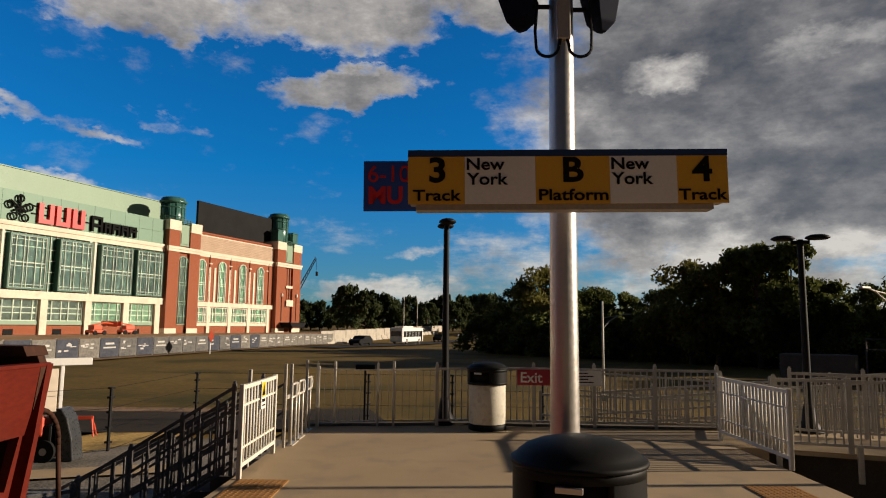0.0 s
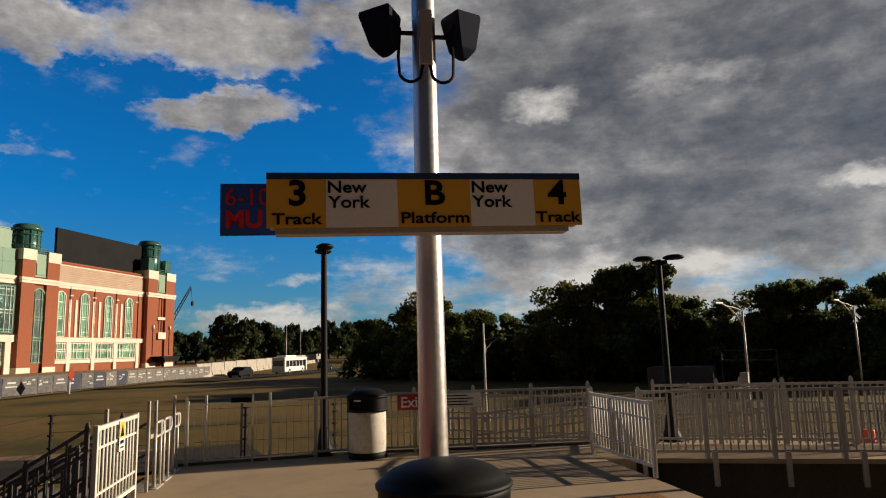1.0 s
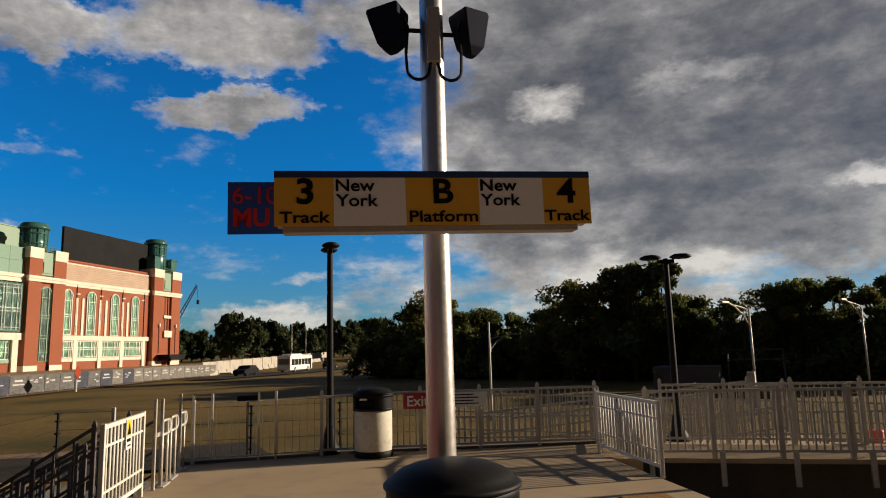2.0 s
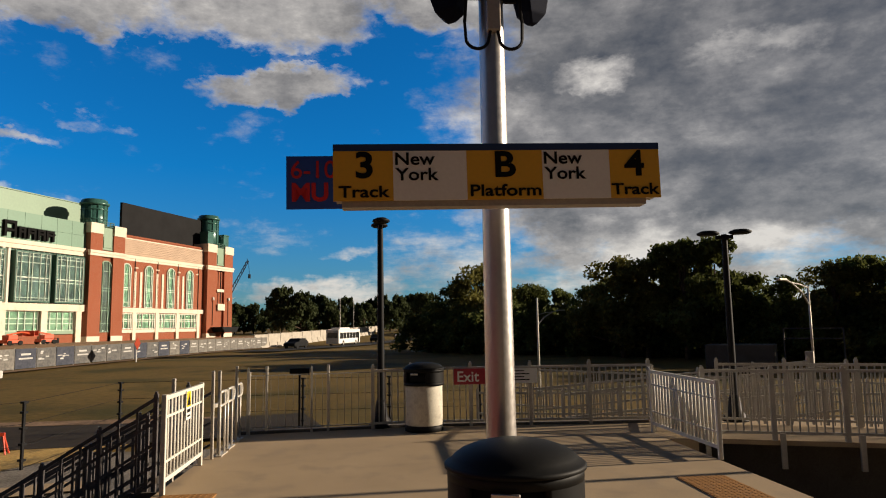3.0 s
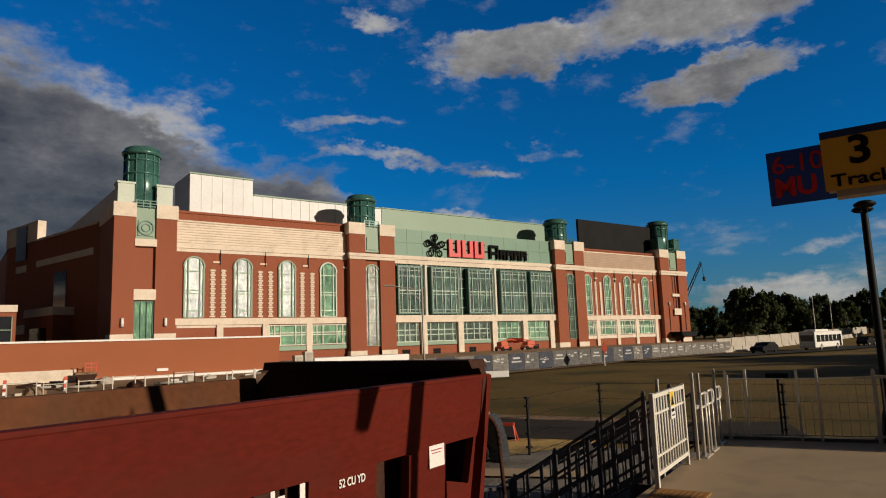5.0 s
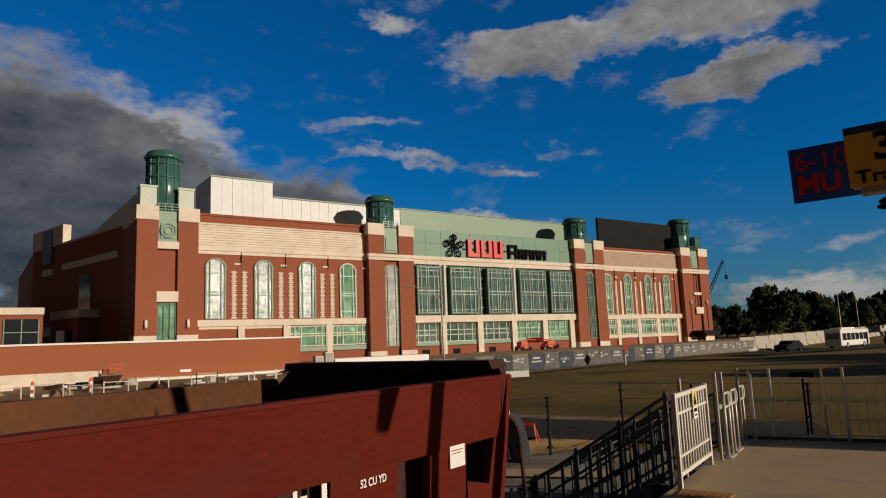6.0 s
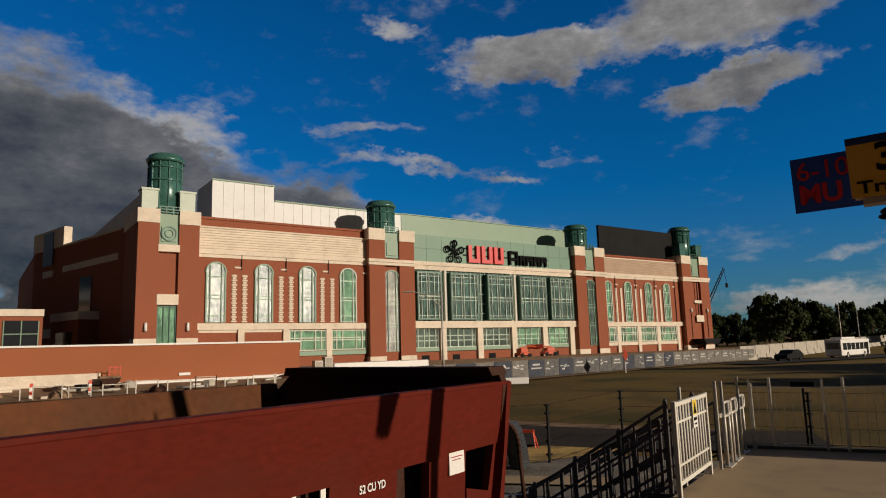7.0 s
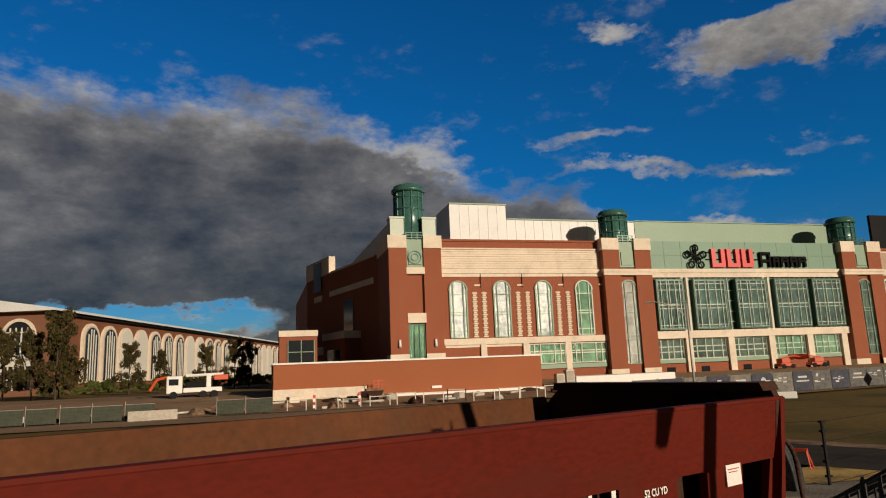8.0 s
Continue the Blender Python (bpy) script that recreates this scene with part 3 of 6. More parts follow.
        part("rib", tube(bmesh.new(), (c + 2.08 * math.cos(a), 90.6 + 2.08 * math.sin(a), 22.5), (c + 2.08 * math.cos(a), 90.6 + 2.08 * math.sin(a), z_turret - 1.0), 0.11, seg=5), TURRET_METAL, turret)
    for z in (z_turret - 3.6, z_turret - 1.9):
        part("hoop", lathe(bmesh.new(), [(2.05, z), (2.18, z + 0.02), (2.18, z + 0.2), (2.05, z + 0.22)], 24, c, 90.6), TURRET_METAL, turret)
    part("turret_lid", lathe(bmesh.new(), [(2.25, z_turret - 1.05), (2.42, z_turret - 0.9), (2.42, z_turret - 0.62), (2.2, z_turret - 0.55), (2.1, z_turret - 0.15), (1.9, z_turret), (0.1, z_turret + 0.05)], 24, c, 90.6), TURRET_METAL, turret)
    if boxes_on_top:
        for x in (x0 + w * 0.19, x1 - w * 0.19):
            part("roof_box", boxes((x - 0.95, x + 0.95, 88.0, 90.0, 24.1, 26.6), (x - 1.05, x + 1.05, 87.9, 90.1, 26.6, 26.85)), MULLION if emblem else TURRET_METAL, turret)
    return t


tower(15.2, 22.5, 31.85, emblem=True)
tower(47.1, 55.0, 28.95, boxes_on_top=False)
tower(90.5, 98.4, 28.7, boxes_on_top=False)
tower(122.7, 132.0, 30.9, arched=False)
part("stone_plate", boxes((126.1, 128.6, 87.15, 87.35, 13.9, 14.5)), STONE, arena)
part("stone_plate", boxes((126.4, 129.0, 87.15, 87.35, 9.9, 11.3)), STONE, arena)
part("recess_line", boxes((127.3, 127.5, 87.2, 87.35, 11.5, 13.8), (127.3, 127.5, 87.2, 87.35, 14.6, 18.5)), BLACK_PANEL, arena)
for x in (124.6, 130.3):
    part("wall_lamp", tube(bmesh.new(), (x, 87.1, 12.0), (x, 87.1, 12.7), 0.26, 0.2), WHITE, arena)
    part("lamp_pipe", tube(bmesh.new(), (x, 87.2, 6.6), (x, 87.2, 11.9), 0.06, seg=5), BLACK_PANEL, arena)


STRIP_BLOCKS = [data_of("block", boxes((-w, w, 0, 0.08, 0, 0.2)), STONE) for w in (0.36, 0.24)]


def arcade_wall(x0, x1, z_top, panel_m, wins, strips, posts, infill):
    """A wall between two towers: louvred band, arched windows, stone strips and a storey of stone framed windows."""
    y = ARENA_FRONT
    wl = part("facade_wall", boxes((x0, x1, y, 96, BASE_Z, 19.4), (x0, x1, y + 0.35, 96, 19.4, z_top)), BRICK, arena)
    part("coping", boxes((x0, x1, y + 0.2, y + 0.9, z_top, z_top + 0.3)), BRICK, wl)
    bm = boxes((x0, x1, y + 0.1, y + 0.34, 19.5, 22.5))
    z = 19.7
    while z < 22.2:
        box(bm, x0 + 0.1, x1 - 0.1, y + 0.02, y + 0.1, z, z + 0.16)
        z += 0.34
    part("louvre_band", bm, panel_m, wl)
    part("stone_course", boxes((x0, x1, y - 0.05, y + 0.34, 22.4, 22.62)), STONE, wl)
    part("cornice", boxes((x0, x1, y - 0.25, y, 18.95, 19.5), (x0, x1, y - 0.12, y, 18.5, 18.95)), STONE, wl)
    part("sill_course", boxes((x0, x1, y - 0.3, y, 9.1, 9.95)), STONE, wl)
    for c, half, back in wins:
        window(arena, c - half, c + half, y - 0.02, 10.1, 17.8, (0, 0.11, 0.40, 0.45, 0.77), (0, 0.2, 0.8, 1), arch=True, back=back, frame_m=GREEN_PANEL if back is BLIND else MULLION, bar=0.12)
        part("keystone", boxes((c + half * 2.0, c + half * 2.0 + 0.9, y - 0.12, y, 17.2, 17.42)), STONE, wl)
    for sx in strips:
        if x0 > 60:
            part("stone_strip", boxes((sx - 0.27, sx + 0.27, y - 0.14, y, 10.0, 16.6)), STONE, arena)
            continue
        st = part("stone_strip", boxes((sx - 0.2, sx + 0.2, y - 0.06, y, 10.1, 16.4)), TAN_PANEL, arena)
        for k in range(21):
            part("block", STRIP_BLOCKS[k % 2], STONE, st).matrix_basis = pose(sx, y - 0.12, 10.1 + 0.3 * k)
    for px in posts:
        part("stone_post", boxes((px - 0.42, px + 0.42, y - 0.32, y, BASE_Z, 9.1)), STONE, wl)
        part("drain", tube(bmesh.new(), (px, y - 0.1, 17.0 if x0 < 60 else 10.0), (px, y - 0.1, 19.0), 0.07, seg=6), BLACK_PANEL, wl)
    for a, b, kind in infill:
        if kind == "window":
            window(arena, a, b, y - 0.04, 6.2, 8.9, (0, 0.50, 0.62, 1), (0, 0.13, 0.30, 0.70, 0.87, 1), back=LIT_ROOM_TONE, frame_m=PAINT_CREAM, bar=0.13)
            part("sill", boxes((a - 0.1, b + 0.1, y - 0.25, y, 5.45, 6.05)), GREEN_PANEL if x0 < 60 else STONE, wl)
        else:
            part("stone_frame", boxes((a, b, y - 0.1, y, 8.75, 9.1), (a, b, y - 0.1, y, 6.6, 6.95)), STONE, wl)
    return wl


arcade_wall(22.5, 47.1, 23.6, STONE,
            [(24.95, 1.22, BLIND), (31.35, 1.2, BLIND), (37.65, 1.2, BLIND), (44.0, 1.25, LIT_ROOM_TONE)],
            [27.35, 28.75, 33.8, 35.25, 39.95, 41.5], [28.3, 34.5, 40.9],
            [(22.9, 27.8, "brick"), (28.8, 34.0, "brick"), (35.0, 40.45, "window"), (41.35, 46.9, "window")])
arcade_wall(98.4, 122.7, 22.9, TAN_PANEL,
            [(100.0, 1.05, LIT_ROOM_TONE), (105.8, 1.05, LIT_ROOM_TONE), (112.1, 1.05, LIT_ROOM_TONE), (118.0, 1.05, LIT_ROOM_TONE)],
            [102.3, 103.8, 108.2, 109.8, 114.4, 115.9], [102.2, 108.3, 114.3, 120.9],
            [(98.7, 101.7, "window"), (102.8, 107.7, "window"), (108.9, 113.7, "window"), (114.9, 120.3, "window")])


def curtain_wall():
    """The glazed middle: five projecting bays over a storey of windows between stone columns, under a green fascia."""
    y, x0, x1 = ARENA_FRONT, 55.0, 90.5
    wl = part("glazed_front", boxes((x0, x1, y + 0.3, 96, BASE_Z, 23.9)), GREEN_METAL, arena)
    k = 12
    fas = part("green_fascia", boxes((x0, x1, y + 0.04, y + 0.3, 19.6, 23.9)), GREEN_FASCIA, arena, "green metal fascia of flat panels")
    for i in range(k):
        a, b = x0 + (x1 - x0) * i / k, x0 + (x1 - x0) * (i + 1) / k
        for za, zb in ((19.6, 21.7), (21.75, 23.9)):
            part("panel", boxes((a + 0.02, b - 0.02, y - 0.02, y + 0.04, za, zb)), GREEN_FASCIA, fas)
    part("cornice", boxes((x0, x1, y - 0.35, y + 0.3, 19.0, 19.6), (x0, x1, y - 0.2, y + 0.3, 18.3, 19.0)), STONE, wl)
    part("sill_course", boxes((x0, x1, y - 0.5, y + 0.3, 9.1, 10.2)), STONE, wl)
    for px in (60.6, 68.0, 75.4, 82.6, 89.3):
        part("stone_column", boxes((px - 0.55, px + 0.55, y - 0.45, y + 0.3, BASE_Z, 9.1)), STONE, wl)
    for px in (61.1, 75.9):
        part("white_mullion", boxes((px - 0.75, px - 0.35, y - 0.15, y + 0.3, 10.2, 18.3), (px + 0.15, px + 0.5, y - 0.15, y + 0.3, 10.2, 18.3)), PAINT_CREAM, wl)
    for a, b in ((56.0, 60.0), (62.4, 67.4), (70.0, 74.9), (77.2, 82.8), (84.4, 89.4)):
        a, b = a - 0.35, b + 0.35
        bay = part("window_bay", boxes((a, b, y - 0.75, y + 0.3, 10.35, 10.6), (a, b, y - 0.75, y + 0.3, 17.75, 18.0), (a, a + 0.22, y - 0.75, y + 0.3, 10.6, 17.75), (b - 0.22, b, y - 0.75, y + 0.3, 10.6, 17.75)), GREEN_METAL, arena)
        window(arena, a + 0.22, b - 0.22, y - 0.55, 10.6, 17.75, (0, 0.06, 0.41, 0.49, 0.80, 0.93, 1), (0, 0.13, 0.36, 0.46, 0.70, 0.88, 1), back=BAY_ROOM_TONE, frame_m=MULLION, bar=0.085)
        for z in (14.0,):
            part("transom", boxes((a + 0.22, b - 0.22, y - 0.72, y - 0.62, z, z + 0.14)), PAINT_CREAM, bay)
    part("glazing_bars", boxes(*[(x0 + (x1 - x0) * i / 36 - 0.05, x0 + (x1 - x0) * i / 36 + 0.05, y + 0.15, y + 0.3, 10.2, 18.3) for i in range(37)], *[(x0, x1, y + 0.15, y + 0.3, z, z + 0.1) for z in (11.4, 13.0, 14.6, 16.2)]), MULLION, wl)
    for a, b in ((55.4, 59.9), (61.3, 67.3), (68.7, 74.7), (76.1, 81.9), (83.3, 88.6)):
        window(arena, a, b, y + 0.2, 6.1, 9.0, (0, 0.36, 0.62, 1), (0, 0.14, 0.40, 0.60, 0.88, 1), back=LIT_ROOM_TONE if a in (76.1, 83.3) else DIM_ROOM_TONE, frame_m=MULLION, bar=0.13)
        part("spandrel", boxes((a - 0.1, b + 0.1, y - 0.12, y + 0.3, 5.5, 6.05)), GREEN_PANEL, wl)
        part("brick_base", boxes((a - 0.1, b + 0.1, y - 0.05, y + 0.3, BASE_Z, 5.4)), BRICK, wl)
        part("doorway", boxes((a + 1.2, a + 2.6, y - 0.12, y - 0.05, BASE_Z, 4.9)), BLACK_PANEL, wl)


curtain_wall()
part("roof_wall", boxes((58.2, 103.0, 96.1, 100, 23.8, 28.85)), GREEN_PANEL, arena, "pale green metal roof wall")
part("roof_wall", boxes((26.5, 35.7, 96.2, 104, 22, 31.05), (35.7, 58.2, 96.2, 104, 22, 28.75)), WHITE_METAL, arena, "white metal roof wall")
part("roof_trim", boxes((26.4, 35.8, 96.05, 96.2, 30.95, 31.15), (35.8, 58.2, 96.05, 96.2, 28.65, 28.85), (58.2, 103, 95.95, 96.1, 28.78, 28.92)), GREEN_PANEL, arena)
part("roof_seam", boxes(*[(26.6 + 1.53 * i - 0.03, 26.6 + 1.53 * i + 0.03, 96.15, 96.2, 24, 30.95 if i < 6 else 28.65) for i in range(1, 20)]), WHITE_METAL, arena)
part("roof_screen", boxes((101.3, 126.0, 90.8, 91.3, 23.2, 29.55)), BLACK_PANEL, arena, "black roof screen")
part("screen_brace", boxes(*[(101.3 - 0.0 + 2.4 * i, 101.5 + 2.4 * i, 91.3, 93.5, 24, 24.3 + 0.0) for i in range(11)]), STEEL, arena)
part("roof_deck", boxes((15.3, 131.9, 95.5, 170, 22.0, 23.0)), WHITE_METAL, arena)
part("side_wall", prism(bmesh.new(), [(15.2, 96.1), (22.0, 96.1), (22.0, 170), (7.0, 170), (7.0, 127.0)], "z", BASE_Z, 23.0), BRICK, arena)


def side_slab(a, b, o0, o1, z0, z1):
    """A slab on the slanting side wall, from a to b along it, o0 to o1 proud of it."""
    pts = [(15.2 - 8.2 * k - 0.9535 * o, 96.1 + 30.9 * k - 0.3013 * o) for k, o in ((a, o0), (a, o1), (b, o1), (b, o0))]
    return prism(bmesh.new(), pts, "z", z0, z1)


part("side_parapet", side_slab(0.03, 0.62, -0.15, 0.1, 22.9, 23.2), STONE, arena)
part("side_band", side_slab(0.05, 0.62, 0.0, 0.15, 18.9, 19.8), STONE, arena)
part("wing_trim", side_slab(0.62, 1.0, -1.0, 0.2, 23.0, 26.0), STONE, arena)
part("wing_window", side_slab(0.74, 0.86, 0.2, 0.3, 20.4, 25.6), DARK_GLASS, arena)
part("wing_sill", side_slab(0.74, 0.86, 0.0, 0.2, 18.6, 19.6), STONE, arena)
part("wing_panel", side_slab(0.73, 0.86, 0.0, 0.12, 9.2, 10.6), STONE, arena)
part("wing_window", side_slab(0.30, 0.42, 0.0, 0.1, 11.0, 17.5), DARK_GLASS, arena)
rake = bmesh.new()
lo, hi = [], []
for k, z0, z1 in ((-0.2, 23.2, 27.7), (0.34, 22.6, 23.2)):
    for o in (-0.7, -0.2):
        x, y = 15.2 - 8.2 * k - 0.9535 * o, 96.1 + 30.9 * k - 0.3013 * o
        lo.append(rake.verts.new((x, y, z0)))
        hi.append(rake.verts.new((x, y, z1)))
for q in ((lo[0], lo[2], hi[2], hi[0]), (lo[1], hi[1], hi[3], lo[3]), (hi[0], hi[2], hi[3], hi[1]), (lo[0], lo[1], lo[3], lo[2]), (lo[0], hi[0], hi[1], lo[1]), (lo[2], lo[3], hi[3], hi[2])):
    rake.faces.new(q)
part("side_roof", rake, WHITE_METAL, arena, "grey metal sloping side of the roof")
part("end_wall", boxes((131.9, 132.0, 96, 170, BASE_Z, 22)), BRICK, arena)
part("canopy", prism(bmesh.new(), [(124.2, 6.3), (130.6, 6.3), (129.6, 5.2), (125.2, 5.2)], "y", 84.5, 87.3), BLACK_PANEL, arena, "dark entrance canopy")
part("porch", side_slab(0.22, 0.50, -0.5, 2.6, BASE_Z, 11.2), BRICK, arena)
part("porch_cap", side_slab(0.21, 0.51, -0.5, 2.8, 11.2, 12.3), STONE, arena)
part("porch_door", side_slab(0.28, 0.44, 2.6, 2.75, BASE_Z, 9.6), DARK_GLASS, arena)


# brand sign: an ornament and two words as plain blocks in their colours
def arena_sign():
    y = ARENA_FRONT - 0.35
    t = thing("roof_sign", "dark ornament with red and black block letters on the arena fascia", "sign", pose(0, 0, -4.1))
    bm = bmesh.new()
    cx, cz = 63.3, 21.2
    for a in range(3):
        d = Vector((math.cos(math.pi * a / 3 + 0.5), 0, math.sin(math.pi * a / 3 + 0.5))) * 1.7
        tube(bm, Vector((cx, y, cz + 0.3)) - d * 0.6, Vector((cx, y, cz + 0.3)) + d, 0.16, seg=6)
    for a in range(5):
        w = 2 * math.pi * a / 5 + 0.3
        bx, bz = cx + 1.45 * math.cos(w), cz + 0.2 + 1.45 * math.sin(w)
        for i in range(10):
            p, q = 2 * math.pi * i / 10, 2 * math.pi * (i + 1) / 10
            tube(bm, (bx + 0.5 * math.cos(p), y, bz + 0.5 * math.sin(p)), (bx + 0.5 * math.cos(q), y, bz + 0.5 * math.sin(q)), 0.13, seg=5)
    part("sign_rail", boxes((65.2, 84.3, y + 0.20, y + 0.33, 21.0, 21.2), (65.2, 74.2, y + 0.20, y + 0.33, 22.1, 22.3)), SIGN_DARK, t)
    part("ornament", bm, SIGN_DARK, t, "dark ornament of rings and bars")
    for a, b in ((66.1, 68.5), (68.9, 71.2), (71.6, 73.7)):
        part("red_block", boxes((a, a + 0.75, y - 0.12, y + 0.33, 19.85, 22.75), (b - 0.7, b, y - 0.12, y + 0.33, 19.85, 22.75), (a + 0.75, b - 0.7, y - 0.12, y + 0.33, 19.85, 20.5)), SIGN_RED, t)
    for i, (a, b) in enumerate(((75.0, 77.0), (77.4, 78.6), (78.9, 80.4), (80.7, 82.1), (82.3, 83.8))):
        h = 22.3 if i == 0 else 21.6
        part("dark_block", boxes((a, a + 0.38, y - 0.1, y + 0.33, 19.9, h), (b - 0.38, b, y - 0.1, y + 0.33, 19.9, h), (a + 0.38, b - 0.38, y - 0.1, y + 0.33, h - 0.4, h), (a + 0.38, b - 0.38, y - 0.1, y + 0.33, 20.7, 21.0)), SIGN_DARK, t)


arena_sign()

# low brick building in front of the arena
low = thing("low_brick_building", "long low orange brick building with a white coping", "building")
part("brick_wall", boxes((0.0, 28.8, 70.0, 84.0, -1.3, 2.95)), BRICK_B, low)
part("coping", boxes((-0.1, 28.9, 69.85, 84.1, 2.95, 3.12)), WHITE, low)
part("base_band", boxes((-0.05, 9.3, 69.75, 70.0, -0.55, 0.50)), STONE, low)
part("doorstep", boxes((9.6, 28.8, 69.2, 70.0, -1.2, -0.42)), WHITE, low)
part("wall_plate", soft_box(16.2, 17.3, 69.85, 70.0, -0.05, 0.22, 0.03), WHITE, low)


# ---- platform ----
LEFT, RIGHT = 3.30, -3.87
BACK = [(12.45, 3.3), (12.85, 0.3), (12.55, -4.35)]


def deck_slab(name, outline, z0, z1, material, label, category):
    bm = prism(bmesh.new(), outline, "z", z0, z1)
    return solo(name, bm, material, label, category, PLAT, kind="structure")


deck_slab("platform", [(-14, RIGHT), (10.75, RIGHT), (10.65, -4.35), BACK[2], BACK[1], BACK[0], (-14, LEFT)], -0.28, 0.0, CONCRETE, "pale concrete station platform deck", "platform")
# the wall's dark colour includes the shade below the deck
deck_slab("platform_wall", [(-14, RIGHT + 0.25), (10.7, RIGHT + 0.25), (12.3, -4.1), (12.6, 0.3), (12.2, LEFT - 0.25), (-14, LEFT - 0.25)], -1.6, -0.28, CONCRETE_D, "concrete wall under the platform deck, toned dark for shade", "wall")


def kerb(name, pts, w, z0, z1, material, label):
    bm = bmesh.new()
    for a, b in zip(pts, pts[1:]):
        d = (Vector(b) - Vector(a)).normalized()
        nrm = Vector((-d.y, d.x)) * w
        prism(bm, [tuple(Vector(a) - nrm), tuple(Vector(b) - nrm), tuple(Vector(b) + nrm), tuple(Vector(a) + nrm)], "z", z0, z1)
    return solo(name, bm, material, label, "kerb", PLAT, kind="structure")


kerb("kerb", BACK, 0.07, -0.002, 0.05, CONCRETE_D, "low dark kerb along the platform's end")
tile_bm = boxes((-0.30, 0.30, -0.298, 0.298, 0.0, 0.012))
for i in range(9):
    for j in range(9):
        x, y = -0.265 + 0.0665 * i, -0.265 + 0.0665 * j
        lo = [tile_bm.verts.new((x + a * 0.017, y + b * 0.017, 0.012)) for a, b in ((-1, -1), (1, -1), (1, 1), (-1, 1))]
        hi = [tile_bm.verts.new((x + a * 0.009, y + b * 0.009, 0.017)) for a, b in ((-1, -1), (1, -1), (1, 1), (-1, 1))]
        tile_bm.faces.new(hi)
        for k in range(4):
            tile_bm.faces.new((lo[k], lo[(k + 1) % 4], hi[(k + 1) % 4], hi[k]))
TILE = data_of("tactile_tile", tile_bm, TACTILE)
for name, v, n_tiles in (("tactile_strip", LEFT - 0.42, 26), ("tactile_strip", RIGHT + 0.72, 26)):
    st = thing(name, "worn orange tactile warning strip along the platform edge", "tactile strip", PLAT)
    for i in range(n_tiles):
        ob = part("tile", TILE, TACTILE, st)
        ob.matrix_basis = pose(7.8 - 0.605 * i, v, 0.0)


# ---- railings ----
PICKETS = {}


def picket_mesh(h, material, r=0.011):
    key = (round(h, 2), material.name, r)
    if key not in PICKETS:
        PICKETS[key] = data_of("picket", boxes((-r, r, -r, r, 0, h)), material)
    return PICKETS[key]


def railing(a, b, z0=0.0, z1=None, h=1.07, gap=0.115, posts=None, material=None, label="galvanized steel picket railing on the platform", post_top=0.09, lift=0.1, mids=(), post_r=0.03, rail_r=0.02, group="station railings", picket_r=0.011):
    """A straight run of upright bars between two rails, level or sloped, in the platform's axes. posts: how far apart."""
    material = material or STEEL
    z1 = z0 if z1 is None else z1
    a, b = Vector((*a, z0)), Vector((*b, z1))
    run = Vector((b.x - a.x, b.y - a.y)).length
    rz = math.degrees(math.atan2(b.y - a.y, b.x - a.x))
    t = thing("railing", label, "railing", PLAT @ pose(a.x, a.y, a.z, 0, 0, rz), group)
    slope = (z1 - z0) / run
    for nm, z, r in [("top_rail", h, rail_r * 1.15), ("bottom_rail", lift, rail_r)] + [("middle_rail", m, rail_r) for m in mids]:
        bm = bmesh.new()
        v = box(bm, 0, run, -r, r, z - r, z + r)
        for w in v:
            w.co.z += slope * w.co.x
        part(nm, bm, material, t)
    k = max(round(run / (posts or 1.5)), 1)
    post = data_of("post", boxes((-post_r, post_r, -post_r, post_r, 0, h + post_top), (-post_r * 0.6, post_r * 0.6, -post_r * 0.6, post_r * 0.6, h + post_top, h + post_top + 0.03)), material)
    for i in range(k + 1):
        ob = part("post", post, material, t)
        ob.matrix_basis = pose(run * i / k, 0, slope * run * i / k)
    if gap:
        me = picket_mesh(h - lift, material, picket_r)
        m = int(run / gap)
        for i in range(1, m):
            ob = part("picket", me, material, t)
            ob.matrix_basis = pose(run * i / m, 0, lift + slope * run * i / m)
    return t


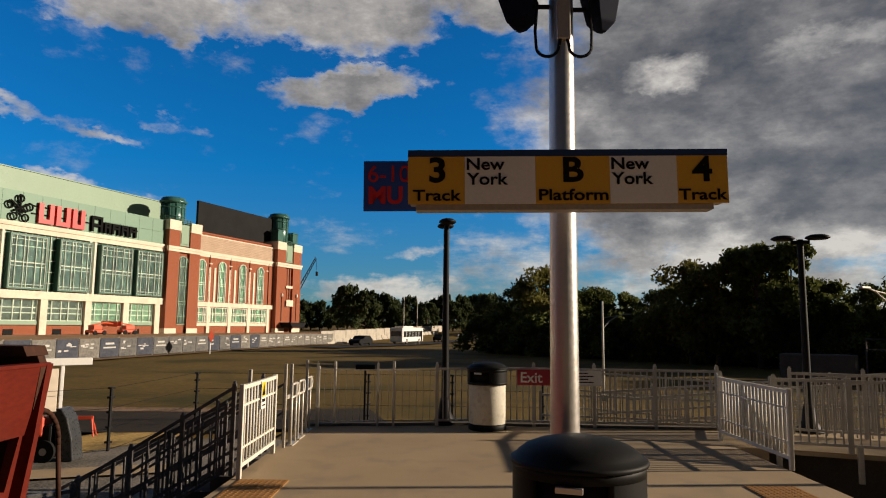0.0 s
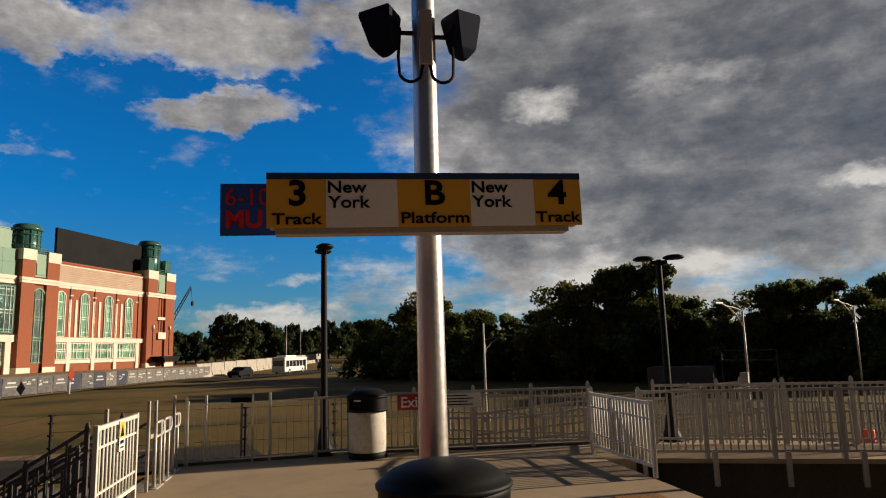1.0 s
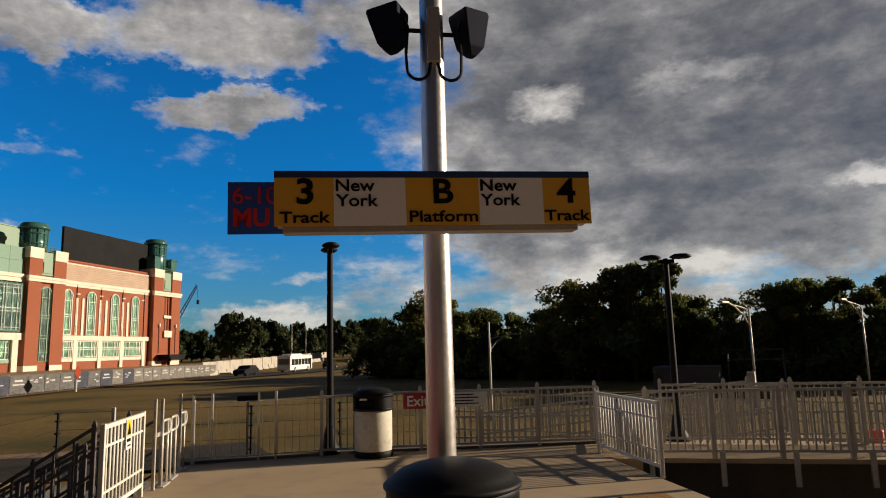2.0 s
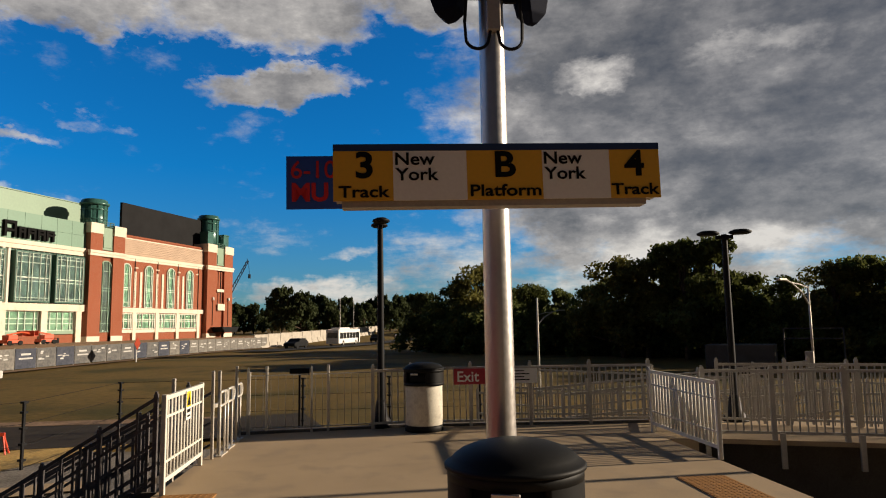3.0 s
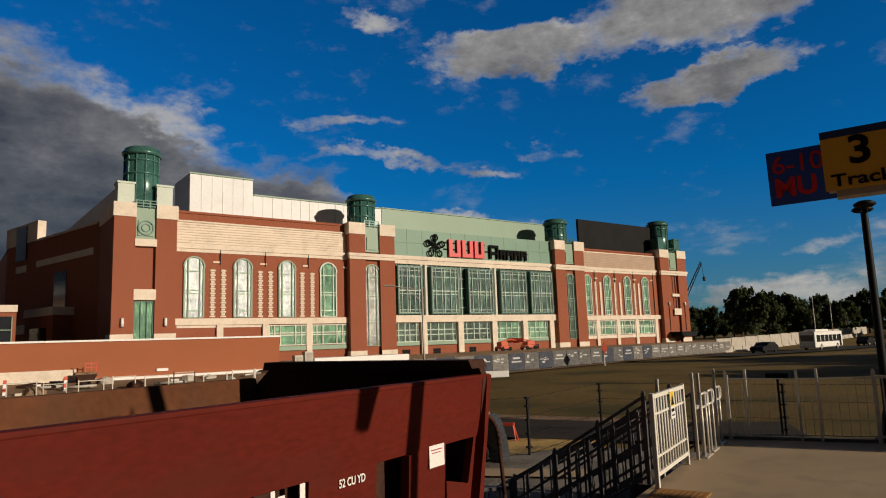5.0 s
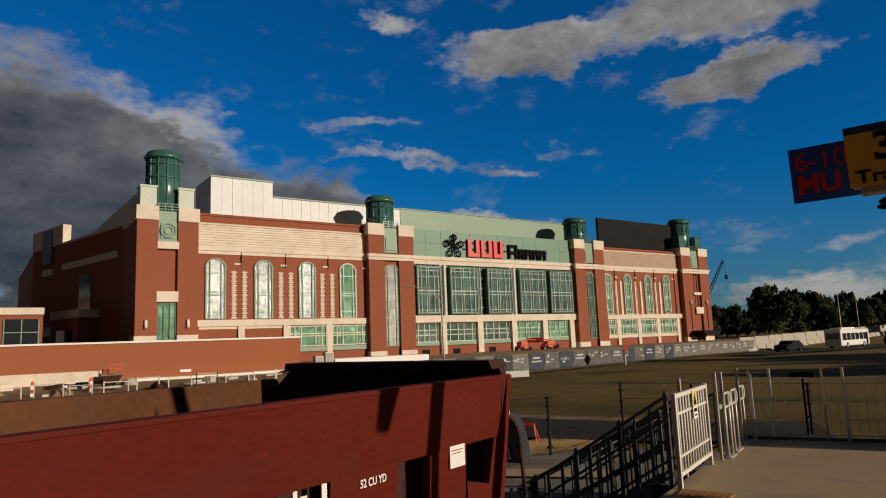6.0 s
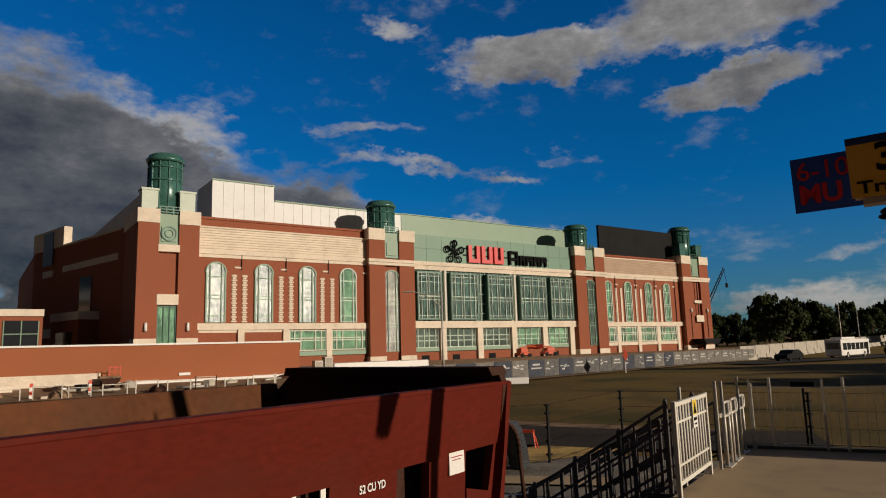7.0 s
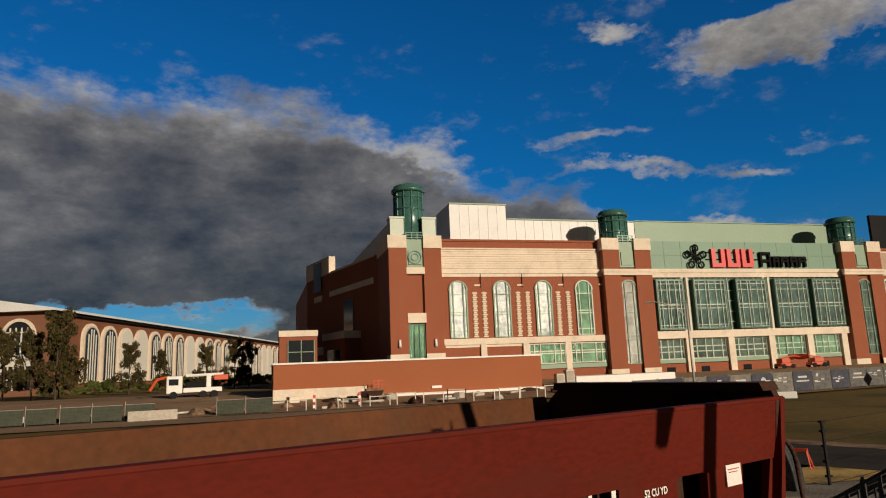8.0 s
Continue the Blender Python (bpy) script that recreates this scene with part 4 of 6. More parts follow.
def gate(a, b, h, label, warning=False):
    """A cream painted gate leaf of round-topped bars, with feet."""
    a, b = Vector(a), Vector(b)
    run = (b - a).length
    rz = math.degrees(math.atan2(b.y - a.y, b.x - a.x))
    t = thing("gate", label, "gate", PLAT @ pose(a.x, a.y, 0, 0, 0, rz))
    for x in (0.0, run):
        part("gate_post", soft_box(x - 0.028, x + 0.028, -0.028, 0.028, 0, h + 0.02, 0.006), PAINT_CREAM, t)
    for z in (0.16, h - 0.02):
        part("gate_rail", boxes((0.028, run - 0.028, -0.022, 0.022, z - 0.025, z + 0.025)), PAINT_CREAM, t)
    for z in (0.36, h - 0.24):
        part("gate_rail", boxes((0.028, run - 0.028, -0.012, 0.012, z - 0.014, z + 0.014)), PAINT_CREAM, t)
    m = int(run / (0.135 if warning else 0.112))
    me = data_of("picket", tube(bmesh.new(), (0, 0, 0), (0, 0, h - 0.23), 0.016 if warning else 0.020, seg=8), PAINT_CREAM)
    for i in range(1, m):
        ob = part("picket", me, PAINT_CREAM, t)
        ob.matrix_basis = pose(run * i / m, 0, 0.185)
    if warning:
        x = run * 0.40
        sg = part("warning_sign", boxes((x, x + 0.22, 0.03, 0.036, h - 0.38, h - 0.01)), WHITE, t, "white and yellow warning sign")
        part("warning_field", boxes((x + 0.015, x + 0.205, 0.036, 0.038, h - 0.22, h - 0.025)), YELLOW, sg)
        part("warning_triangle", prism(bmesh.new(), [(x + 0.03, h - 0.20), (x + 0.19, h - 0.20), (x + 0.11, h - 0.05)], "y", 0.038, 0.040), SIGN_DARK, sg)
        part("warning_bar", boxes((x + 0.03, x + 0.19, 0.036, 0.038, h - 0.29, h - 0.25), (x + 0.03, x + 0.17, 0.036, 0.038, h - 0.345, h - 0.325)), SIGN_DARK, sg)
    return t


gate((9.80, 3.23), (8.13, 3.20), 1.11, "cream painted steel gate with a warning sign", warning=True)
gate((9.05, -3.90), (11.38, -3.90), 1.05, "cream painted steel gate of upright bars")

# the railing along the end of the platform
railing((12.35, 3.1), (12.68, 0.9), h=1.03, gap=0.13, posts=1.15, label="thin steel railing along the platform's end", post_top=0.12, rail_r=0.008, post_r=0.02, picket_r=0.004)
railing((12.68, 0.9), (12.74, 0.2), h=1.05, posts=0.75)
railing((12.74, 0.2), (12.50, -4.3), h=1.07, posts=1.05)
railing((12.50, -4.3), (11.45, -3.95), h=1.03, posts=1.1)

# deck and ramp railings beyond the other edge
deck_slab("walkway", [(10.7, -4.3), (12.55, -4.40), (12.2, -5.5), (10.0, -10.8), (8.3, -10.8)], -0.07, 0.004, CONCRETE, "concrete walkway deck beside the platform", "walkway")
railing((10.62, -4.45), (8.62, -10.3), h=1.08, posts=1.1, label="galvanized railing along the walkway deck", post_top=0.05, post_r=0.035, lift=0.12)
for i in range(6):
    k = i / 5.6
    solo("post_foot", soft_box(-0.04, 0.04, -0.03, 0.03, -0.42, 0.12, 0.006), STEEL, "galvanized post foot bolted to the walkway's side", "post", at_p(10.57 - 2.0 * k, -4.47 - 5.85 * k, 0, -109), "walkway post feet")
railing((12.1, -5.45), (9.9, -10.7), h=1.08, posts=1.15, label="galvanized railing along the walkway deck")
for p0, p1, za, zb in (((13.9, -3.0), (13.5, -9.0), -0.62, -0.10), ((15.2, -2.6), (14.8, -9.0), -0.62, -0.10), ((16.0, -1.5), (13.0, -12.5), -0.75, -0.75), ((17.6, -2.4), (14.4, -13.0), -0.30, -0.75)):
    railing(p0, p1, za, zb, h=1.02, posts=1.3, gap=0.14, label="galvanized railing of a ramp down to the ground", mids=(0.55,))
for a, b, z in (((13.8, -9.2), (15.3, -2.4), -0.64), ((13.2, -12.6), (17.7, -1.4), -0.77)):
    deck_slab("ramp", [(a[0] - 0.2, b[1]), (b[0], b[1]), (b[0] - 0.3, a[1]), (a[0] - 0.5, a[1])], -1.4, z, CONCRETE, "concrete ramp beyond the walkway", "ramp")
deck_slab("walkway_wall", [(11.7, -4.45), (12.2, -4.6), (10.2, -10.7), (9.6, -10.7)], -1.5, -0.07, CONCRETE_D, "concrete wall under the walkway, toned dark for shade", "wall")

# stairs down from the gate
for i in range(6):
    solo("stair_step", boxes((8.42, 9.52, 3.32 + 0.30 * i, 3.64 + 0.30 * i, -1.35, -0.03 - 0.19 * i)), CONCRETE_D, "concrete stair step down from the platform, toned dark for shade", "step", PLAT, "stairs", "structure")
deck_slab("stair_landing", [(7.6, 5.1), (9.9, 5.1), (9.9, 6.4), (7.6, 6.4)], -1.3, -1.14, CONCRETE, "concrete landing at the foot of the stairs", "landing")
STAIR_STEEL = mat("weathered dark steel", (0.17, 0.16, 0.16), 0.40, 0.6, vary=0.25, scale=3, grain=50)
for u in (8.33, 9.62):
    railing((u, 3.36), (u, 5.25), 0.0, -1.17, h=1.07, posts=0.63, gap=0.21, label="dark steel stair railing", material=STAIR_STEEL, mids=(0.3, 0.55, 0.8), post_top=0.05, post_r=0.024)
for u, a, b in ((8.48, 3.5, 5.6), (9.45, 3.5, 5.6), (10.2, 3.45, 5.5), (11.3, 3.45, 5.5)):
    railing((u, a), (u, b), -0.06, -1.17, h=0.92, posts=0.7, gap=0.35, label="dark steel stair handrail", material=STAIR_STEEL, mids=(0.45,), post_top=0.0, post_r=0.02)
railing((7.0, 6.75), (8.3, 5.3), -1.2, h=1.0, posts=0.85, gap=0.15, label="dark steel railing at the foot of the stairs", material=STAIR_STEEL)
railing((6.2, 7.4), (7.0, 6.75), -1.2, h=1.0, posts=0.85, gap=0.15, label="dark steel railing at the foot of the stairs", material=STAIR_STEEL)


def handrail(u, v, reach):
    """A bent tubular handrail on two uprights."""
    t = thing("handrail", "bent galvanized tube handrail beside the gate", "handrail", at_p(u, v), "gate handrails")
    bend = [(reach + 0.10 * math.sin(a), 0, 0.93 - 0.10 + 0.10 * math.cos(a)) for a in [math.pi * i / 10 for i in range(11)]]
    part("tube", pipe(bmesh.new(), [(0, 0, 0), (0, 0, 0.93), *bend, (0, 0, 0.73)], 0.02), BRIGHT_STEEL, t)
    part("upright", tube(bmesh.new(), (0.30, 0, 0), (0.30, 0, 0.92), 0.018), BRIGHT_STEEL, t)
    part("foot", soft_box(-0.06, 0.36, -0.05, 0.05, 0, 0.02, 0.005), BRIGHT_STEEL, t)


for u, v in ((10.42, 3.12), (11.0, 3.14), (11.7, 3.16)):
    handrail(u, v, 0.34)
for u, v, hh in ((8.85, 3.32, 1.26), (10.23, 3.18, 1.26), (10.62, 3.18, 1.24), (11.80, 3.18, 1.24), (12.36, 3.08, 1.10), (12.50, 2.80, 1.19), (12.60, 1.71, 1.19)):
    solo("fence_post", soft_box(-0.022, 0.022, -0.022, 0.022, 0, hh, 0.006), BRIGHT_STEEL, "slim galvanized fence post on the platform", "post", at_p(u, v), "fence posts")
solo("locker_plate", soft_box(-0.14, 0.14, -0.015, 0.015, 0.72, 0.78, 0.006), STEEL, "grey cross plate on the fence posts", "plate", at_p(10.39, 3.16), "")


# ---- lamp posts, pole, bins, signs ----
def platform_lamp(u, v, rz, h=3.84):
    t = thing("platform_lamp", "black lamp post with a flat twin lamp head", "lamp post", at_p(u, v, 0, rz), "platform lamps")
    part("post", lathe(bmesh.new(), [(0.075, 0.0), (0.072, 0.3), (0.055, h - 0.1), (0.05, h)], 16), BLACK_PAINT, t)
    part("base", lathe(bmesh.new(), [(0.24, 0.0), (0.24, 0.03), (0.13, 0.20), (0.10, 0.42), (0.08, 0.5)], 16), BLACK_PAINT, t)
    part("arm", boxes((-0.16, 0.16, -0.035, 0.035, h - 0.09, h - 0.02)), BLACK_PAINT, t)
    for sgn in (-1, 1):
        bm = bmesh.new()
        prof = [(0.0, -0.03), (0.16, -0.035), (0.21, -0.01), (0.20, 0.02), (0.12, 0.055), (0.0, 0.06)]
        seg = 20
        rings = [[bm.verts.new((sgn * 0.29 + r * 1.02 * math.cos(2 * math.pi * i / seg), r * 0.8 * math.sin(2 * math.pi * i / seg), h + 0.0 + z + 0.025)) for i in range(seg)] for r, z in prof[1:-1]]
        for a, b in zip(rings, rings[1:]):
            for i in range(seg):
                bm.faces.new((a[i], a[(i + 1) % seg], b[(i + 1) % seg], b[i])).smooth = True
        bm.faces.new(rings[0][::-1])
        bm.faces.new(rings[-1])
        part("lamp_head", bm, BLACK_PAINT, t)
    return t


platform_lamp(12.92, 0.75, 4)
platform_lamp(12.40, -5.92, 65, 3.55)
platform_lamp(8.85, -11.4, 95, 5.3).matrix_world = at_p(8.85, -11.4, -1.25, 95)


def litter_bin(m):
    t = thing("litter_bin", "round litter bin with a pale body and a black domed lid", "litter bin", m, "litter bins")
    part("body", lathe(bmesh.new(), [(0.325, 0.10), (0.335, 0.12), (0.335, 0.80), (0.325, 0.82)], 40), BIN_BODY, t)
    part("base_ring", lathe(bmesh.new(), [(0.33, 0.0), (0.345, 0.01), (0.345, 0.10), (0.33, 0.115)], 40), BLACK_PLASTIC, t)
    # hood with an opening on two sides
    for nm, z0, z1 in (("lower_rim", 0.81, 0.86), ("upper_rim", 1.04, 1.10)):
        part(nm, lathe(bmesh.new(), [(0.345, z0), (0.365, z0), (0.365, z1), (0.345, z1)], 64), BLACK_PLASTIC, t)
    for start in (-58, 122):
        bm = bmesh.new()
        cols = []
        for i in range(25):
            w = radians(start + 116 * i / 24)
            cols.append([bm.verts.new((r * math.cos(w), r * math.sin(w), z)) for r, z in ((0.364, 0.86), (0.364, 1.04), (0.345, 1.04), (0.345, 0.86))])
        for p, q in zip(cols, cols[1:]):
            bm.faces.new((p[0], q[0], q[1], p[1])).smooth = True
            bm.faces.new((p[2], q[2], q[3], p[3])).smooth = True
        bm.faces.new(cols[0])
        bm.faces.new(cols[-1][::-1])
        part("hood_side", bm, BLACK_PLASTIC, t)
    part("liner", lathe(bmesh.new(), [(0.30, 0.83), (0.30, 1.05)], 24), BLACK_PANEL, t)
    part("dome", lathe(bmesh.new(), [(0.36, 1.085), (0.378, 1.09), (0.380, 1.105), (0.368, 1.115), (0.355, 1.117), (0.335, 1.14), (0.29, 1.17), (0.22, 1.195), (0.13, 1.213), (0.04, 1.22), (0.005, 1.22)], 64), BLACK_PLASTIC, t)
    for sgn in (-1, 1):
        part("latch", soft_box(-0.07, 0.07, sgn * 0.375 - 0.012, sgn * 0.375 + 0.012, 1.005, 1.035, 0.004), POLE_STEEL, t, "bright steel latch")
    return t


litter_bin(at_p(3.55, -0.025, 0, 72) @ Matrix.Diagonal((0.97, 0.97, 1.055, 1)))
litter_bin(at_p(12.33, -0.03, 0, 60))

SIGN_TURN = -69.4
SIGN_AT = pose(3.045, 2.127, 2.555, 0, -0.75, SIGN_TURN) @ Matrix.Scale(0.884, 4)
POLE_AT = (3.988, 1.422)


def station_pole():
    t = thing("steel_pole", "tall round brushed steel pole on the platform", "pole", pose(*POLE_AT, 0))
    part("shaft", lathe(bmesh.new(), [(0.098, 0.0), (0.097, 0.5), (0.086, 3.0), (0.072, 6.6), (0.068, 6.62)], 40), POLE_STEEL, t)
    part("base_flange", lathe(bmesh.new(), [(0.17, 0.0), (0.17, 0.025), (0.11, 0.03)], 24), POLE_STEEL, t)


station_pole()


def platform_sign():
    """Boxed sign across the pole: yellow and white fields with black letters under a navy band."""
    w, h = 2.07, 0.355
    t = thing("platform_sign", "yellow and white platform sign with black letters, navy top band", "sign", SIGN_AT)
    part("case", boxes((0.012, w - 0.012, 0.012, 0.16, 0.012, h - 0.01)), SIGN_EDGE, t)
    part("channel", boxes((0.05, w - 0.09, 0.03, 0.15, -0.035, 0.012)), SIGN_EDGE, t)
    part("top_band", boxes((0.0, w, -0.004, 0.17, h - 0.042, h)), SIGN_NAVY, t, "dark navy band")
    for name, a, b, m in (("yellow_field", 0.0, 0.178, SIGN_YELLOW), ("white_field", 0.178, 0.400, SIGN_WHITE), ("yellow_field", 0.400, 0.632, SIGN_YELLOW), ("white_field", 0.632, 0.842, SIGN_WHITE), ("yellow_field", 0.842, 1.0, SIGN_YELLOW)):
        part(name, boxes((w * a, w * b - 0.001, 0.0, 0.012, 0.0, h - 0.043)), m, t)
    for txt, size, x, z, bold in (("3", 0.225, 0.192, 0.146, 0.006), ("Track", 0.100, 0.185, 0.022, 0.0020), ("B", 0.225, 1.065, 0.146, 0.006), ("Platform", 0.102, 1.07, 0.022, 0.0020), ("4", 0.225, 1.905, 0.146, 0.006), ("Track", 0.100, 1.90, 0.022, 0.0020)):
        lettering(txt, size, x, z, SIGN_DARK, t, bold=bold, wide=1.12 if size > 0.2 else 1.30)
    for x in (0.375, 1.312):
        lettering("New", 0.109, x, 0.224, SIGN_DARK, t, align="LEFT", bold=0.0019, wide=1.16)
        lettering("York", 0.109, x + 0.01, 0.126, SIGN_DARK, t, align="LEFT", bold=0.0019, wide=1.16)


platform_sign()


def car_sign():
    t = thing("car_stop_sign", "blue sign plate with red letters behind the platform sign", "sign", SIGN_AT @ pose(-0.325, 0.29, 0.005))
    part("plate", boxes((0, 0.62, 0, 0.012, 0, 0.352)), SIGN_BLUE, t)
    lettering("6-10", 0.165, 0.025, 0.205, SIGN_RED, t, align="LEFT", bold=0.001)
    lettering("MU", 0.165, 0.03, 0.055, SIGN_RED, t, align="LEFT", bold=0.006)
    part("bracket", boxes((0.50, 0.60, 0.012, 0.11, 0.12, 0.22)), SIGN_EDGE, t)


car_sign()


def speaker(side, m):
    t = thing("loudspeaker", "black horn loudspeaker box on the steel pole", "loudspeaker", m, "pole loudspeakers")
    bm = bmesh.new()
    lo = [(-0.09, -0.09), (0.09, -0.09), (0.09, 0.09), (-0.09, 0.09)]
    hi = [(-0.14, -0.13), (0.14, -0.13), (0.14, 0.12), (-0.14, 0.12)]
    rings = [[bm.verts.new((x * k, y * k, z)) for x, y in o] for o, k, z in ((lo, 0.35, -0.20), (lo, 1.0, -0.13), (hi, 1.0, 0.14), (hi, 0.92, 0.17))]
    for a, b in zip(rings, rings[1:]):
        for i in range(4):
            bm.faces.new((a[i], a[(i + 1) % 4], b[(i + 1) % 4], b[i]))
    bm.faces.new(rings[0][::-1])
    bm.faces.new(rings[-1])
    bmesh.ops.bevel(bm, geom=bm.edges[:], offset=0.012, segments=2, affect="EDGES", profile=0.5)
    part("cabinet", bm, SPEAKER_BLACK, t)
    return t


SPK = pose(*POLE_AT, 0.18, 0, 0, SIGN_TURN)
speaker(-1, SPK @ pose(-0.29, 0.0, 3.87, 0, -7, -28) @ Matrix.Scale(0.86, 4))
speaker(1, SPK @ pose(0.27, 0.0, 3.87, 0, -3, 28) @ Matrix.Diagonal((0.78, 0.8, 0.86, 1)))
brk = thing("speaker_bracket", "black bracket and cables of the loudspeakers", "bracket", SPK)
part("arm", boxes((-0.20, -0.07, -0.02, 0.0, 3.86, 3.885)), BLACK_PAINT, brk)
part("arm", boxes((0.07, 0.17, -0.02, 0.0, 3.84, 3.865)), BLACK_PAINT, brk)
part("junction_box", soft_box(-0.045, 0.045, -0.125, -0.075, 3.60, 4.0, 0.008), SIGN_EDGE, brk)
for sgn in (-1, 1):
    pts = [(sgn * 0.02, -0.10, 3.62), (sgn * 0.035, -0.11, 3.55)] + [(sgn * (0.11 - 0.075 * math.cos(math.pi * i / 10)), -0.10, 3.55 - 0.07 * math.sin(math.pi * i / 10)) for i in range(11)] + [(sgn * 0.19, -0.09, 3.66), (sgn * 0.175, -0.085, 3.86), (sgn * 0.20, -0.07, 3.93), (sgn * 0.25, -0.05, 3.92)]
    part("cable", pipe(bmesh.new(), pts, 0.011, 6), BLACK_PAINT, brk)


def board(name, u, v, z, w, h, rz, material, label, category):
    t = thing(name, label, category, at_p(u, v, z, rz))
    part("plate", boxes((0, w, 0, 0.012, 0, h)), material, t)
    return t


ex = board("exit_sign", 12.64, -0.61, 0.77, 0.62, 0.29, -93, EXIT_RED, "dark red exit sign with white letters on the railing", "sign")
lettering("Exit", 0.27, 0.05, 0.055, SIGN_WHITE, ex, align="LEFT", bold=0.004)
ex2 = board("notice_board", 12.60, -1.33, 0.78, 0.85, 0.27, -93, SIGN_WHITE, "white notice board with small dark lines on the railing", "sign")
for i in range(4):
    part("text_bar", boxes((0.08, 0.70 - 0.1 * (i % 2), -0.004, 0.0, 0.05 + 0.055 * i, 0.07 + 0.055 * i)), SIGN_DARK, ex2)


# ---- freight wagon ----
def wagon():
    """An open side-dump wagon: upright side, hollow body, tall end bulkhead, pockets under the side."""
    u0, u1, near, far = -9.0, 4.46, 3.42, 6.05
    t = thing("dump_wagon", "rusty oxide red open dump wagon standing at the platform", "wagon", PLAT @ pose(-0.34, 0.77, 1.862) @ Matrix.Scale(1.128, 4) @ pose(0.34, -0.77, -1.862))
    part("side_panel", prism(bmesh.new(), [(near, 1.58), (near + 0.09, 1.58), (near + 0.15, 1.12), (near + 0.06, 1.12)], "x", u0, u1), WAGON, t)
    part("side_rim", soft_box(u0, u1 - 0.01, near - 0.002, near + 0.092, 1.56, 1.59, 0.008), WAGON, t)
    part("far_panel", prism(bmesh.new(), [(far, 1.56), (far + 0.1, 1.56), (far - 0.35, 0.4), (far - 0.45, 0.4)], "x", u0, u1 - 0.1), WAGON_IN, t)
    part("floor", boxes((u0, u1 - 0.1, near + 0.12, far - 0.4, 0.32, 0.42)), WAGON_IN, t)
    part("end_bulkhead", prism(bmesh.new(), [(near + 0.0, 1.56), (near + 0.05, 1.69), (far - 0.30, 1.70), (far + 0.12, 1.36), (far - 0.3, 0.4), (near + 0.13, 0.4)], "x", u1 - 0.13, u1 - 0.05), WAGON_DARK, t)
    part("end_cap", prism(bmesh.new(), [(near + 0.02, 1.64), (near + 0.05, 1.705), (far - 0.30, 1.715), (far - 0.28, 1.64)], "x", u1 - 0.26, u1 - 0.02), WAGON_DARK, t)
    # lower side: plates between dark pockets
    part("inner_sill", boxes((u0, u1 - 0.40, near + 0.22, near + 0.30, -0.25, 1.12)), WAGON_DARK, t)
    for a, b in ((2.46, 3.06), (3.40, 3.86), (0.9, 1.7), (-0.9, 0.2), (-2.8, -1.6), (-5.0, -3.8)):
        part("side_plate", prism(bmesh.new(), [(near + 0.065, 1.125), (near + 0.13, 1.125), (near + 0.2, -0.2), (near + 0.15, -0.2)], "x", a, b), WAGON, t)
    part("corner_plate", prism(bmesh.new(), [(3.86, 0.86), (4.16, 0.79), (4.27, 1.12), (4.40, 1.12), (4.05, -0.25), (3.86, -0.25)], "y", near + 0.07, near + 0.13), WAGON, t)
    part("end_post", prism(bmesh.new(), [(u1, 1.58), (u1 - 0.07, 1.58), (u1 - 0.16, 1.10), (u1 - 0.52, -0.25), (u1 - 0.42, -0.25)], "y", near - 0.006, near + 0.16), WAGON, t)
    part("side_rib", prism(bmesh.new(), [(near + 0.02, 1.12), (near + 0.08, 1.12), (near + 0.15, -0.2), (near + 0.09, -0.2)], "x", 3.345, 3.395), WAGON, t)
    pl = part("placard", boxes((3.63, 3.82, near + 0.055, near + 0.064, 0.985, 1.135)), WHITE, t, "white paper placard")
    part("placard_line", boxes((3.65, 3.79, near + 0.051, near + 0.055, 1.10, 1.106), (3.66, 3.77, near + 0.051, near + 0.055, 1.08, 1.085)), EXIT_RED, pl)
    tx = lettering("52 CU YD", 0.066, 0, 0, SIGN_WHITE, t, name="lettering", align="LEFT", bold=0.0015)
    tx.matrix_basis = pose(2.70, near + 0.062, 1.035, 90, 0, 0) @ Matrix.Diagonal((0.84, 1, 1, 1))
    for a, b, c in ((2.40, 2.44, 1.12), (2.19, 2.22, 1.12), (2.24, 2.29, 1.08), (1.9, 1.93, 1.12)):
        part("white_mark", boxes((a, b, near + 0.075, near + 0.083, c - 0.16 if b - a < 0.045 else c - 0.05, c)), WHITE, t)
    v = 3.90
    grab = [(u1 - 0.06, v, 1.18), (5.10, v, 1.18)] + [(5.12 + 0.32 * math.sin(a), v, 0.86 + 0.32 * math.cos(a)) for a in [math.pi * i / 16 for i in range(1, 9)]] + [(5.50, v, 0.4), (5.52, v, -0.5)]
    part("grab_rail", pipe(bmesh.new(), grab, 0.02), WAGON_DARK, t, "dark bent tube rail")
    part("underframe", boxes((u0, u1 - 0.6, near + 0.5, far - 0.7, -0.30, 0.32)), WAGON_DARK, t)
    part("coupler", soft_box(u1 - 0.75, u1 + 0.35, 4.62, 4.86, -0.42, -0.18, 0.03), WAGON_DARK, t)
    for u in (3.4, 1.6, -5.0, -6.8):
        for v0 in (near + 0.55, far - 0.75):
            part("wheel", tube(bmesh.new(), (u, v0, -0.40), (u, v0 + 0.12, -0.40), 0.40, seg=24), WAGON_DARK, t)
    return t


wagon()
track = thing("track", "steel rails on concrete sleepers in crushed stone", "railway track", PLAT, kind="structure")
for v in (4.50, 5.935):
    part("rail", boxes((-14, 6.2, v - 0.035, v + 0.035, -1.20, -1.15)), STEEL, track)
SLEEPER = data_of("sleeper", boxes((-0.12, 0.12, 3.95, 6.5, -1.27, -1.20)), CONCRETE_D)
for i in range(32):
    part("sleeper", SLEEPER, CONCRETE_D, track).matrix_basis = pose(-13.6 + 0.62 * i, 0, 0)
